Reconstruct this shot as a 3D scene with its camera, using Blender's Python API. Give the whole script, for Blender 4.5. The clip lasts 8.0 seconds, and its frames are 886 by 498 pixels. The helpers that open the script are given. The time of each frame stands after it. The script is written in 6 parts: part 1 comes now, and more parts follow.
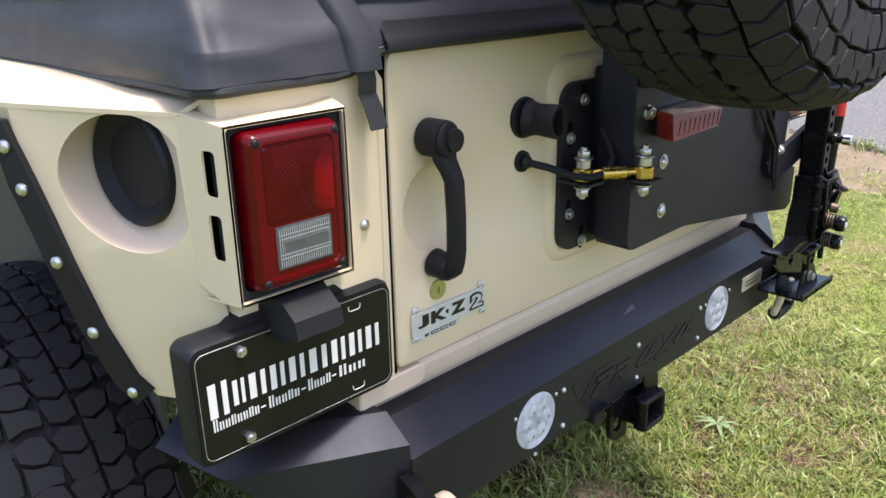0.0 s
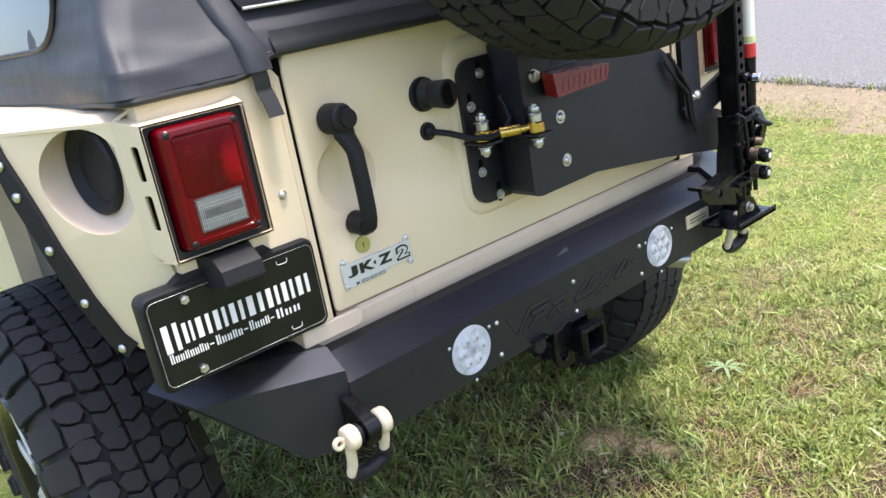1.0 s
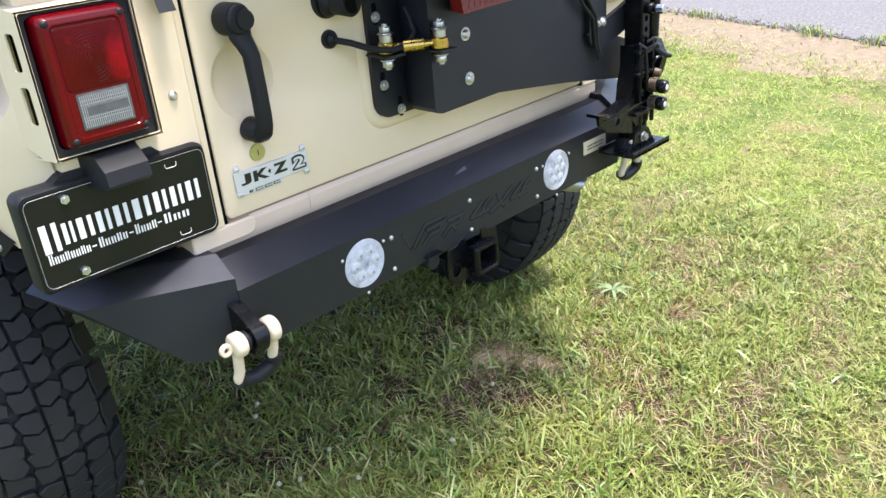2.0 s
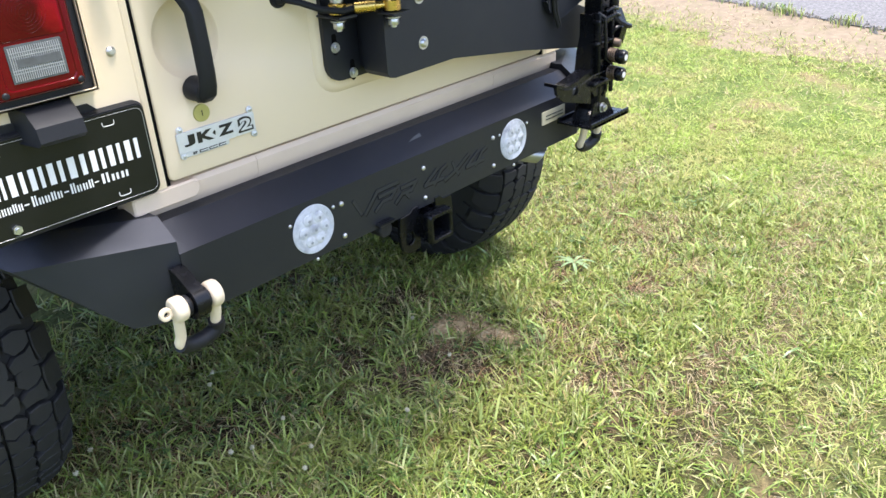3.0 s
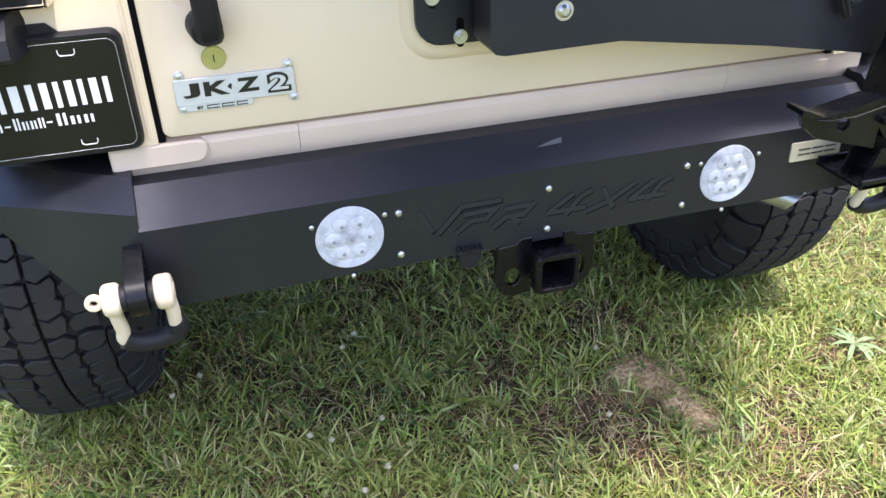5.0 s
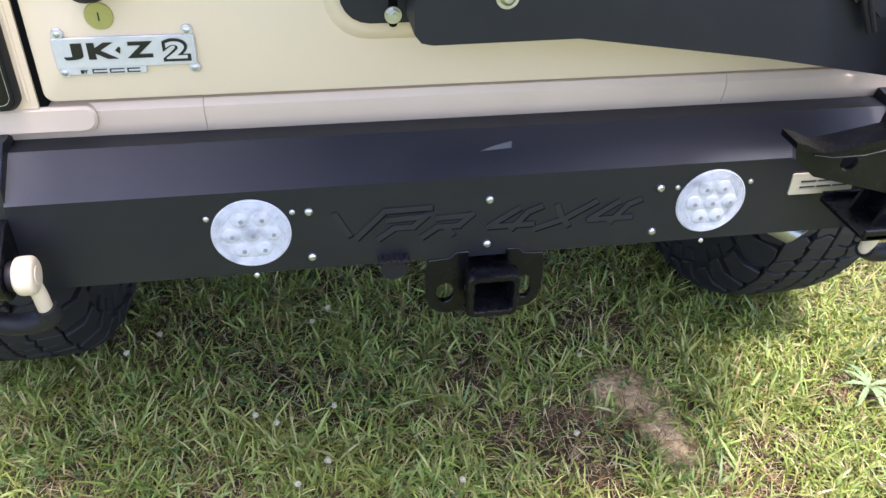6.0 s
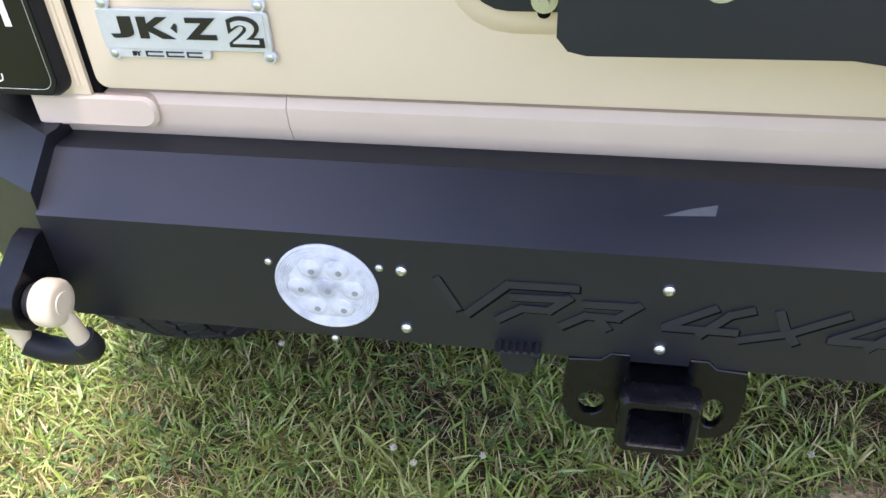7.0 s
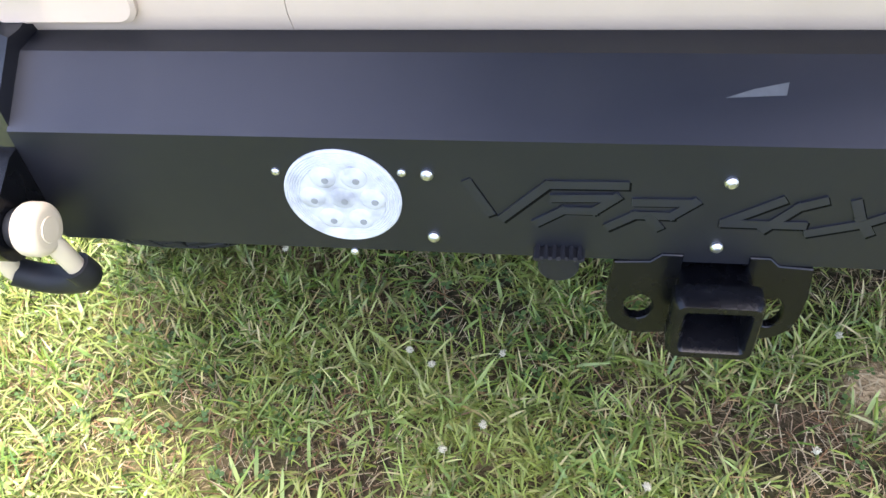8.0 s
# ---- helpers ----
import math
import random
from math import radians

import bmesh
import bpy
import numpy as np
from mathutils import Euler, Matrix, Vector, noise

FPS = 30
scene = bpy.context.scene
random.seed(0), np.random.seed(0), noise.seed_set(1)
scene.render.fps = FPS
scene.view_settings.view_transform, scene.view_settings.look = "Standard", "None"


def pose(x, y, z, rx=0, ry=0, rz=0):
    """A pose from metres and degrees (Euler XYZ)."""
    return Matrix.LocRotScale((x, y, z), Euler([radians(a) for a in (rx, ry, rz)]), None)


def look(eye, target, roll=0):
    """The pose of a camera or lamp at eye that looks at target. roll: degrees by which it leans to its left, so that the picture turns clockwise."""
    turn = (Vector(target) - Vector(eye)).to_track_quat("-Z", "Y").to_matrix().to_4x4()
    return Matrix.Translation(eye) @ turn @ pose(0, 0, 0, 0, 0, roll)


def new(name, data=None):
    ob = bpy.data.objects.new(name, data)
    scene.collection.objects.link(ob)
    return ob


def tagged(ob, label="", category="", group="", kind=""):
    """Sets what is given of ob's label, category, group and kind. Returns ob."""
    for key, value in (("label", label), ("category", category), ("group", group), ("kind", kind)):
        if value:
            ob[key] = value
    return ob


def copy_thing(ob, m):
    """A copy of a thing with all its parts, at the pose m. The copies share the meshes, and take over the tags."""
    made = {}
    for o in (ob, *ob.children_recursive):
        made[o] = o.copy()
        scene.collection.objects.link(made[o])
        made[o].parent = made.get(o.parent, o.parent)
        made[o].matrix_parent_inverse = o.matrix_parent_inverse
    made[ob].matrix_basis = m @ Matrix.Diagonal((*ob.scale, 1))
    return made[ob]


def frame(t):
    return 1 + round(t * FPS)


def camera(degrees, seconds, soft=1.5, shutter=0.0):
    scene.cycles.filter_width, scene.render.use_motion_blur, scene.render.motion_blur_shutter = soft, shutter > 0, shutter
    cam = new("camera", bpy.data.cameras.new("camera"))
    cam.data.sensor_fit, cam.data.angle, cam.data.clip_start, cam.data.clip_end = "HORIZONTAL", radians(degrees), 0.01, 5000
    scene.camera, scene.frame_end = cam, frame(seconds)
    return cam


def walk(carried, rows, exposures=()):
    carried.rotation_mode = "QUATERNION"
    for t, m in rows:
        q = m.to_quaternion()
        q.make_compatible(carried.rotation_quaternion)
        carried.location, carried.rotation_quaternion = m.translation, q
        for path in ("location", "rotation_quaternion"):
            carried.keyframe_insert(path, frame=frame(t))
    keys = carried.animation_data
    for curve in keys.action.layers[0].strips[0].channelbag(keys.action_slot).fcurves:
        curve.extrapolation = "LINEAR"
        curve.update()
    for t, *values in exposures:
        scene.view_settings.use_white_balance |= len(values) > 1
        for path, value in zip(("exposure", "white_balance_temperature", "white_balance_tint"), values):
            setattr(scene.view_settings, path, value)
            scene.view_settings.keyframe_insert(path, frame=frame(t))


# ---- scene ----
cam = camera(57.8, 8.0, 1.5)

PATH = [
    (0, (-1.252, -0.817, 1.5), (0.069, 0.524, 0.825), -1.1),
    (0.3, (-1.282, -0.946, 1.521), (-0.054, 0.492, 0.87), -7.8),
    (0.5, (-1.25, -1.018, 1.516), (-0.002, 0.409, 0.88), -9.2),
    (0.8, (-1.217, -1.165, 1.495), (-0.007, 0.305, 0.884), -9.5),
    (1, (-1.218, -1.212, 1.459), (-0.053, 0.289, 0.833), -10.1),
    (1.5, (-1.21, -1.224, 1.438), (-0.074, 0.218, 0.646), -8.7),
    (2, (-1.205, -1.237, 1.459), (0.05, 0.069, 0.611), -5.1),
    (2.2, (-1.192, -1.234, 1.451), (0.103, 0.019, 0.583), -3.9),
    (3.3, (-1.136, -1.272, 1.431), (0.112, -0.011, 0.508), -3.4),
    (3.5, (-1.075, -1.244, 1.424), (0.1, 0.1, 0.521), -3.5),
    (4, (-0.879, -1.124, 1.391), (0.124, 0.336, 0.461), -3.3),
    (4.5, (-0.705, -1.093, 1.371), (0.016, 0.492, 0.387), -3.7),
    (4.7, (-0.597, -1.103, 1.354), (0.0, 0.528, 0.362), -3.3),
    (5.8, (-0.262, -1.041, 1.355), (0.06, 0.555, 0.192), 1.6),
    (6, (-0.227, -0.972, 1.347), (0.073, 0.642, 0.204), 1.7),
    (6.5, (-0.147, -0.828, 1.32), (-0.074, 0.854, 0.241), 0.3),
    (7, (-0.085, -0.639, 1.251), (-0.404, 0.922, 0.042), -3.1),
    (7.5, (-0.09, -0.566, 1.217), (-0.546, 0.817, -0.154), -6.6),
    (8, (-0.13, -0.575, 1.212), (-0.416, 0.805, -0.207), -6.1),
]
walk(cam, [(t, look(eye, target, roll)) for t, eye, target, roll in PATH], [(0, 1.60, 6700, 14), (1, 1.87, 6600, 13), (1.5, 1.87, 6550, 12), (2, 2.06, 6500, 13), (3.5, 2.07, 6360, 12), (4.5, 2.19, 6350, 16), (6, 2.23, 6380, 19), (7, 2.32, 6420, 19), (7.5, 2.45, 6400, 18), (8, 2.72, 6470, 16)])

# ---- light ----
SUN_FROM = Vector((0.12, -0.25, 1.0)).normalized()
world = bpy.data.worlds.new("world")
scene.world = world
world.use_nodes = True
wn = world.node_tree.nodes
sky = wn.new("ShaderNodeTexSky")
sky.sky_type = 'NISHITA'
sky.sun_disc = False
sky.sun_elevation = math.asin(SUN_FROM.z)
sky.sun_rotation = math.atan2(SUN_FROM.x, SUN_FROM.y)
sky.air_density, sky.dust_density, sky.ozone_density = 1.0, 3.2, 2.0
wn["Background"].inputs["Strength"].default_value = 0.15
world.node_tree.links.new(sky.outputs["Color"], wn["Background"].inputs["Color"])
sun = new("sun", bpy.data.lights.new("sun", "SUN"))
sun.data.energy, sun.data.angle, sun.data.color = 1.7, radians(10), (1.0, 0.97, 0.92)
sun.matrix_world = look(SUN_FROM * 30, (0, 0, 0))


# ---- materials ----
def mat(name, color, rough=0.5, metal=0.0, vary=0.15, scale=40.0, bump=0.0, bump_scale=300.0, spec=0.5, rough_vary=0.1, coat=0.0, stain=0.0, stain_color=(0.3, 0.25, 0.18), stain_scale=6.0):
    m = bpy.data.materials.new(name)
    m.use_nodes = True
    nt = m.node_tree
    n, l = nt.nodes, nt.links
    p = n["Principled BSDF"]
    p.inputs["Metallic"].default_value = metal
    p.inputs["Specular IOR Level"].default_value = spec
    p.inputs["Coat Weight"].default_value = coat
    co = n.new("ShaderNodeTexCoord")
    a = n.new("ShaderNodeTexNoise")
    a.inputs["Scale"].default_value, a.inputs["Detail"].default_value = scale, 5
    l.new(co.outputs["Object"], a.inputs["Vector"])
    mix = n.new("ShaderNodeMix")
    mix.data_type = 'RGBA'
    mix.inputs["A"].default_value = (*[c * (1 - vary) for c in color], 1)
    mix.inputs["B"].default_value = (*[min(1, c * (1 + vary)) for c in color], 1)
    l.new(a.outputs["Fac"], mix.inputs["Factor"])
    out = mix.outputs["Result"]
    if stain:
        s = n.new("ShaderNodeTexNoise")
        s.inputs["Scale"].default_value, s.inputs["Detail"].default_value = stain_scale, 7
        l.new(co.outputs["Object"], s.inputs["Vector"])
        r = n.new("ShaderNodeMapRange")
        r.inputs["From Min"].default_value, r.inputs["From Max"].default_value = 0.5, 0.75
        r.inputs["To Max"].default_value = stain
        l.new(s.outputs["Fac"], r.inputs["Value"])
        m2 = n.new("ShaderNodeMix")
        m2.data_type = 'RGBA'
        m2.inputs["B"].default_value = (*stain_color, 1)
        l.new(r.outputs["Result"], m2.inputs["Factor"])
        l.new(out, m2.inputs["A"])
        out = m2.outputs["Result"]
    l.new(out, p.inputs["Base Color"])
    rr = n.new("ShaderNodeMapRange")
    rr.inputs["To Min"].default_value, rr.inputs["To Max"].default_value = max(0.02, rough - rough_vary), min(1, rough + rough_vary)
    l.new(a.outputs["Fac"], rr.inputs["Value"])
    l.new(rr.outputs["Result"], p.inputs["Roughness"])
    if bump:
        b = n.new("ShaderNodeTexNoise")
        b.inputs["Scale"].default_value, b.inputs["Detail"].default_value = bump_scale, 3
        l.new(co.outputs["Object"], b.inputs["Vector"])
        bp = n.new("ShaderNodeBump")
        bp.inputs["Strength"].default_value, bp.inputs["Distance"].default_value = bump, 0.002
        l.new(b.outputs["Fac"], bp.inputs["Height"])
        l.new(bp.outputs["Normal"], p.inputs["Normal"])
    return m


PAINT = mat("sand_paint", (0.68, 0.560, 0.395), 0.42, vary=0.03, scale=9, bump=0.03, bump_scale=900, rough_vary=0.06, stain=0.05, stain_color=(0.55, 0.46, 0.34), stain_scale=3)
DUSTY = mat("dusty_sand_paint", (0.58, 0.465, 0.365), 0.6, vary=0.06, scale=14, bump=0.05, bump_scale=600, stain=0.2, stain_color=(0.42, 0.34, 0.27), stain_scale=10)
POWDER = mat("black_powder_coat", (0.0026, 0.0032, 0.0062), 0.48, vary=0.12, scale=60, bump=0.14, bump_scale=1300, rough_vary=0.05, stain=0.05, stain_color=(0.09, 0.085, 0.075), stain_scale=9, spec=0.58)
POWDER.node_tree.nodes["Principled BSDF"].inputs["Specular Tint"].default_value = (0.82, 0.86, 1.0, 1)
STEEL = mat("black_steel", (0.0030, 0.0033, 0.0048), 0.26, vary=0.2, scale=50, bump=0.08, bump_scale=500, stain=0.02, stain_color=(0.10, 0.09, 0.08), stain_scale=20, spec=0.26)
PLASTIC = mat("black_plastic", (0.012, 0.0125, 0.0150), 0.5, spec=0.22, vary=0.15, scale=80, bump=0.1, bump_scale=900)
RUBBER = mat("tyre_rubber", (0.017, 0.0175, 0.0190), 0.70, vary=0.25, scale=35, bump=0.2, bump_scale=250, stain=0.3, stain_color=(0.036, 0.034, 0.030), stain_scale=7, spec=0.3)
VINYL = mat("soft_top_fabric", (0.030, 0.032, 0.040), 0.56, vary=0.12, scale=30, bump=0.14, bump_scale=1500, stain=0.12, stain_color=(0.05, 0.05, 0.055), stain_scale=5, spec=0.42)
PIPING = mat("piping", (0.018, 0.019, 0.022), 0.5)
ZINC = mat("zinc_bolt", (0.56, 0.57, 0.59), 0.36, 1.0, vary=0.2, scale=200, stain=0.2, stain_color=(0.25, 0.22, 0.18), stain_scale=60)
CHROME = mat("chrome", (0.75, 0.76, 0.78), 0.12, 1.0, vary=0.05, scale=50)
ALU = mat("brushed_aluminium", (0.60, 0.61, 0.63), 0.36, 0.35, vary=0.08, scale=120, bump=0.08, bump_scale=700)
GOLD = mat("gold_zinc", (0.62, 0.43, 0.12), 0.28, 1.0, vary=0.15, scale=90)
BRASS = mat("lock_brass", (0.42, 0.40, 0.16), 0.4, 0.7, vary=0.1, scale=120)
LENS = mat("red_lens", (0.060, 0.0006, 0.0022), 0.12, vary=0.5, scale=14, rough_vary=0.04, stain=0.95, stain_color=(0.26, 0.002, 0.007), stain_scale=13, spec=0.22)
LENS_FRAME = mat("red_lens_frame", (0.085, 0.0006, 0.0030), 0.15, vary=0.3, scale=20, rough_vary=0.03, spec=0.25)
CLEAR = mat("clear_ribbed_lens", (0.27, 0.28, 0.29), 0.22, 0.2, vary=0.15, scale=60, coat=0.5)
CLEAR_DARK = mat("clear_lens_bulb", (0.085, 0.09, 0.10), 0.2, 0.2, vary=0.4, scale=90, coat=0.2)
LED = mat("led_lens", (0.46, 0.475, 0.51), 0.55, 0.0, vary=0.25, scale=95, stain=0.95, stain_color=(0.22, 0.23, 0.26), stain_scale=36, spec=0.3)
LED_DARK = mat("led_chip", (0.22, 0.23, 0.25), 0.35, 0.1, vary=0.2, scale=90)
REFLECT = mat("red_reflector", (0.17, 0.010, 0.008), 0.25, vary=0.3, scale=120, coat=0.5)
GLASS = mat("tinted_window", (0.018, 0.02, 0.022), 0.05, vary=0.1, scale=5, spec=0.6, rough_vary=0.02)
WHITE = mat("white_paint", (0.66, 0.66, 0.66), 0.45, vary=0.04)
BLACK = mat("badge_black", (0.006, 0.006, 0.0065), 0.4)
PLATE = mat("plate_black", (0.006, 0.0065, 0.006), 0.3, vary=0.2, rough_vary=0.05, spec=0.3)
RED = mat("red_paint", (0.45, 0.02, 0.02), 0.4, vary=0.1)
RUST = mat("worn_steel", (0.11, 0.08, 0.06), 0.5, 0.7, vary=0.4, scale=90)
TAG = mat("tag_beige", (0.38, 0.35, 0.27), 0.45, vary=0.08, scale=60)
HOLE = mat("dark_recess", (0.0022, 0.0022, 0.0026), 0.8, spec=0.08)
LINER = mat("inner_fender", (0.07, 0.064, 0.056), 0.7, vary=0.2, scale=12, stain=0.5, stain_color=(0.1, 0.085, 0.07), stain_scale=8)
LETTER = mat("cut_letter_face", (0.0075, 0.0095, 0.0165), 0.46, vary=0.2, scale=60, bump=0.1, bump_scale=900)
SHACKLE = mat("sand_shackle_paint", (0.62, 0.52, 0.385), 0.4, vary=0.05, scale=20)


# ---- mesh helpers ----
def B():
    return bmesh.new()


def box(bm, x0, x1, y0, y1, z0, z1, m=None):
    t = Matrix.Translation(((x0 + x1) / 2, (y0 + y1) / 2, (z0 + z1) / 2)) @ Matrix.Diagonal((x1 - x0, y1 - y0, z1 - z0, 1))
    bmesh.ops.create_cube(bm, size=1, matrix=(m @ t) if m else t)
    return bm


def bev(bm, w, seg=2, angle=30):
    es = [e for e in bm.edges if len(e.link_faces) == 2 and e.calc_face_angle(0) > radians(angle)]
    bmesh.ops.bevel(bm, geom=es, offset=w, segments=seg, affect='EDGES', clamp_overlap=True, profile=0.5)
    return bm


def cyl(bm, p0, p1, r0, r1=None, seg=24):
    p0, p1 = Vector(p0), Vector(p1)
    d = p1 - p0
    m = Matrix.Translation((p0 + p1) / 2) @ d.to_track_quat("Z", "Y").to_matrix().to_4x4()
    bmesh.ops.create_cone(bm, cap_ends=True, segments=seg, radius1=r0, radius2=r0 if r1 is None else r1, depth=d.length, matrix=m)
    return bm


def ball(bm, c, r, seg=16):
    s = r if isinstance(r, (tuple, list)) else (r, r, r)
    bmesh.ops.create_uvsphere(bm, u_segments=seg, v_segments=max(6, seg // 2), radius=1, matrix=Matrix.Translation(c) @ Matrix.Diagonal((*s, 1)))
    return bm


def prism(bm, pts, vec):
    """A solid from a flat outline moved along vec."""
    vec = Vector(vec)
    a = [bm.verts.new(p) for p in pts]
    b = [bm.verts.new(Vector(p) + vec) for p in pts]
    n = len(pts)
    bm.faces.new(a)
    bm.faces.new(b[::-1])
    for i in range(n):
        bm.faces.new((a[i], b[i], b[(i + 1) % n], a[(i + 1) % n]))
    return bm


def tube(bm, pts, r, seg=10, cap=True):
    pts = [Vector(p) for p in pts]
    rs = r if isinstance(r, (list, tuple)) else [r] * len(pts)
    rings, up = [], None
    for i, p in enumerate(pts):
        d = (pts[min(i + 1, len(pts) - 1)] - pts[max(i - 1, 0)]).normalized()
        if up is None:
            up = d.orthogonal().normalized()
        up = (up - d * up.dot(d)).normalized()
        s = d.cross(up)
        rings.append([bm.verts.new(p + rs[i] * (math.cos(a) * up + math.sin(a) * s)) for a in [2 * math.pi * k / seg for k in range(seg)]])
    for a, b in zip(rings, rings[1:]):
        for k in range(seg):
            bm.faces.new((a[k], a[(k + 1) % seg], b[(k + 1) % seg], b[k]))
    if cap:
        bm.faces.new(rings[0][::-1])
        bm.faces.new(rings[-1])
    return bm


def arc(c, r, a0, a1, n, u=(1, 0, 0), v=(0, 0, 1)):
    u, v = Vector(u), Vector(v)
    return [Vector(c) + r * (math.cos(radians(a)) * u + math.sin(radians(a)) * v) for a in np.linspace(a0, a1, n)]


def rrect(x0, x1, z0, z1, r, n=5):
    """A rounded rectangle as (x, z) pairs; r: one radius or four (from lower left, anticlockwise)."""
    r = r if isinstance(r, (list, tuple)) else [r] * 4
    out = []
    for (cx, cz, a), q in zip(((x0, z0, 180), (x1, z0, 270), (x1, z1, 0), (x0, z1, 90)), r):
        mx, mz = cx + (q if cx == x0 else -q), cz + (q if cz == z0 else -q)
        out += [(mx + q * math.cos(radians(a + 90 * k / n)), mz + q * math.sin(radians(a + 90 * k / n))) for k in range(n + 1)]
    return out


def slab(bm, pts, y0, y1):
    """A solid from an outline in x and z, between two values of y."""
    return prism(bm, [(x, y0, z) for x, z in pts], (0, y1 - y0, 0))


def loft(bm, rings, closed=False, caps=False):
    rows = [[bm.verts.new(p) for p in ring] for ring in rings]
    n = len(rows[0])
    for a, b in zip(rows, rows[1:]):
        for k in range(n if closed else n - 1):
            bm.faces.new((a[k], a[(k + 1) % n], b[(k + 1) % n], b[k]))
    if caps:
        bm.faces.new(rows[0][::-1])
        bm.faces.new(rows[-1])
    return bm


def sheet(bm, loops, place, thick):
    """A sheet with holes: loops of flat pairs (outline first), put into space by place()."""
    edges = []
    for loop in loops:
        vs = [bm.verts.new((a, b, 0)) for a, b in loop]
        edges += [bm.edges.new((vs[i], vs[(i + 1) % len(vs)])) for i in range(len(vs))]
    bmesh.ops.triangle_fill(bm, use_beauty=True, use_dissolve=False, edges=edges, normal=(0, 0, 1))
    for v in bm.verts:
        v.co = place(v.co.x, v.co.y)
    bmesh.ops.recalc_face_normals(bm, faces=bm.faces)
    if thick:
        geo = bmesh.ops.extrude_face_region(bm, geom=list(bm.faces))
        for v in [g for g in geo["geom"] if isinstance(g, bmesh.types.BMVert)]:
            v.co += Vector(thick)
    return bm


def part(name, bm, material, parent=None, label="", smooth=35, m=None):
    me = bpy.data.meshes.new(name)
    bmesh.ops.recalc_face_normals(bm, faces=bm.faces)
    bm.to_mesh(me)
    bm.free()
    me.materials.append(material)
    if smooth:
        me.polygons.foreach_set("use_smooth", [True] * len(me.polygons))
        me.set_sharp_from_angle(angle=radians(smooth))
    ob = new(name, me)
    ob.parent = parent
    if m is not None:
        ob.matrix_basis = m
    return tagged(ob, label) if label else ob


def again(ob, parent, m, name=None):
    """One more object on the same mesh, as a part."""
    o = new(name or ob.name.split(".")[0], ob.data)
    o.parent, o.matrix_basis = parent, m
    return o


def empty(name, label, category, group="", kind=""):
    return tagged(new(name), label, category, group, kind)


def mirrored(bm):
    bmesh.ops.scale(bm, vec=(-1, 1, 1), verts=bm.verts)
    bmesh.ops.reverse_faces(bm, faces=bm.faces)
    return bm


def bolt(parent, p, d=(0, -1, 0), r=0.006, h=0.004, dome=True, material=None, name="bolt", washer=0.0):
    bm = B()
    p, d = Vector(p), Vector(d).normalized()
    if washer:
        cyl(bm, p, p + d * 0.0015, washer, washer, 20)
    if dome:
        cyl(bm, p, p + d * h * 0.5, r, r * 0.97, 16)
        cyl(bm, p + d * h * 0.5, p + d * h, r * 0.97, r * 0.55, 16)
        cyl(bm, p + d * h, p + d * (h - 0.0001 + 0.0004), r * 0.4, r * 0.36, 6)
    else:
        cyl(bm, p, p + d * h, r, r, 6)
        cyl(bm, p + d * h, p + d * (h + 0.003), r * 0.55, r * 0.5, 12)
    return part(name, bm, material or ZINC, parent)


# ---- the vehicle ----
CAR = empty("off_road_vehicle", "sand-coloured off-road vehicle with black soft top, parked on grass", "vehicle")

BUMP_Y, FACE_TOP, FACE_BOT, RIDGE_Y, RIDGE_Z = -0.081, 0.826, 0.700, -0.022, 0.868

# tailgate and lower body
DISH = lambda k: [(-0.462 + 0.064 * k * math.cos(a), 1.158 + 0.070 * k * math.sin(a)) for a in [2 * math.pi * i / 44 for i in range(44)]]
GATE_OUT = lambda d: rrect(-0.546 + d, 0.546 - d, 0.921 + d, 1.412 - d, (0.012, 0.012, 0.05, 0.05))
bm = B()
sheet(bm, [GATE_OUT(0.005), DISH(1.0)], lambda a, b: Vector((a, 0.0, b)), None)
loft(bm, [[Vector((x, y, z)) for x, z in GATE_OUT(d)] for d, y in ((0.005, 0.0), (0.0015, 0.0015), (0.0, 0.005), (0.0, 0.045))], closed=True)
loft(bm, [[Vector((x + o, y, z)) for x, z in DISH(k)] for k, y, o in ((1.0, 0.0, 0), (0.97, 0.0012, 0), (0.90, 0.008, 0.001), (0.75, 0.015, 0.002), (0.4, 0.020, 0.003), (0.001, 0.021, 0.004))], closed=True)
bmesh.ops.remove_doubles(bm, verts=bm.verts, dist=1e-5)
GATE = part("tailgate", bm, PAINT, CAR, "smooth sand-painted tailgate with dished handle recess")
bm = B()
loft(bm, [[(x, y, z) for x, z in rrect(-0.205 + d, 0.36 - d, 0.985 + d, 1.355 - d, 0.055)] for d, y in ((0, 0.003), (0.004, -0.002), (0.010, -0.0075), (0.016, -0.0095), (0.024, -0.0100))], closed=True, caps=True)
part("embossed_panel", bm, PAINT, GATE)
# gap behind the tailgate's left edge
for x in (-0.5545, 0.5445):
    part("door_seal", box(B(), x, x + 0.010, 0.0045, 0.075, 0.915, 1.40), HOLE, CAR)
part("gate_backing", box(B(), -0.540, 0.540, 0.042, 0.075, 0.90, 1.40), HOLE, CAR)

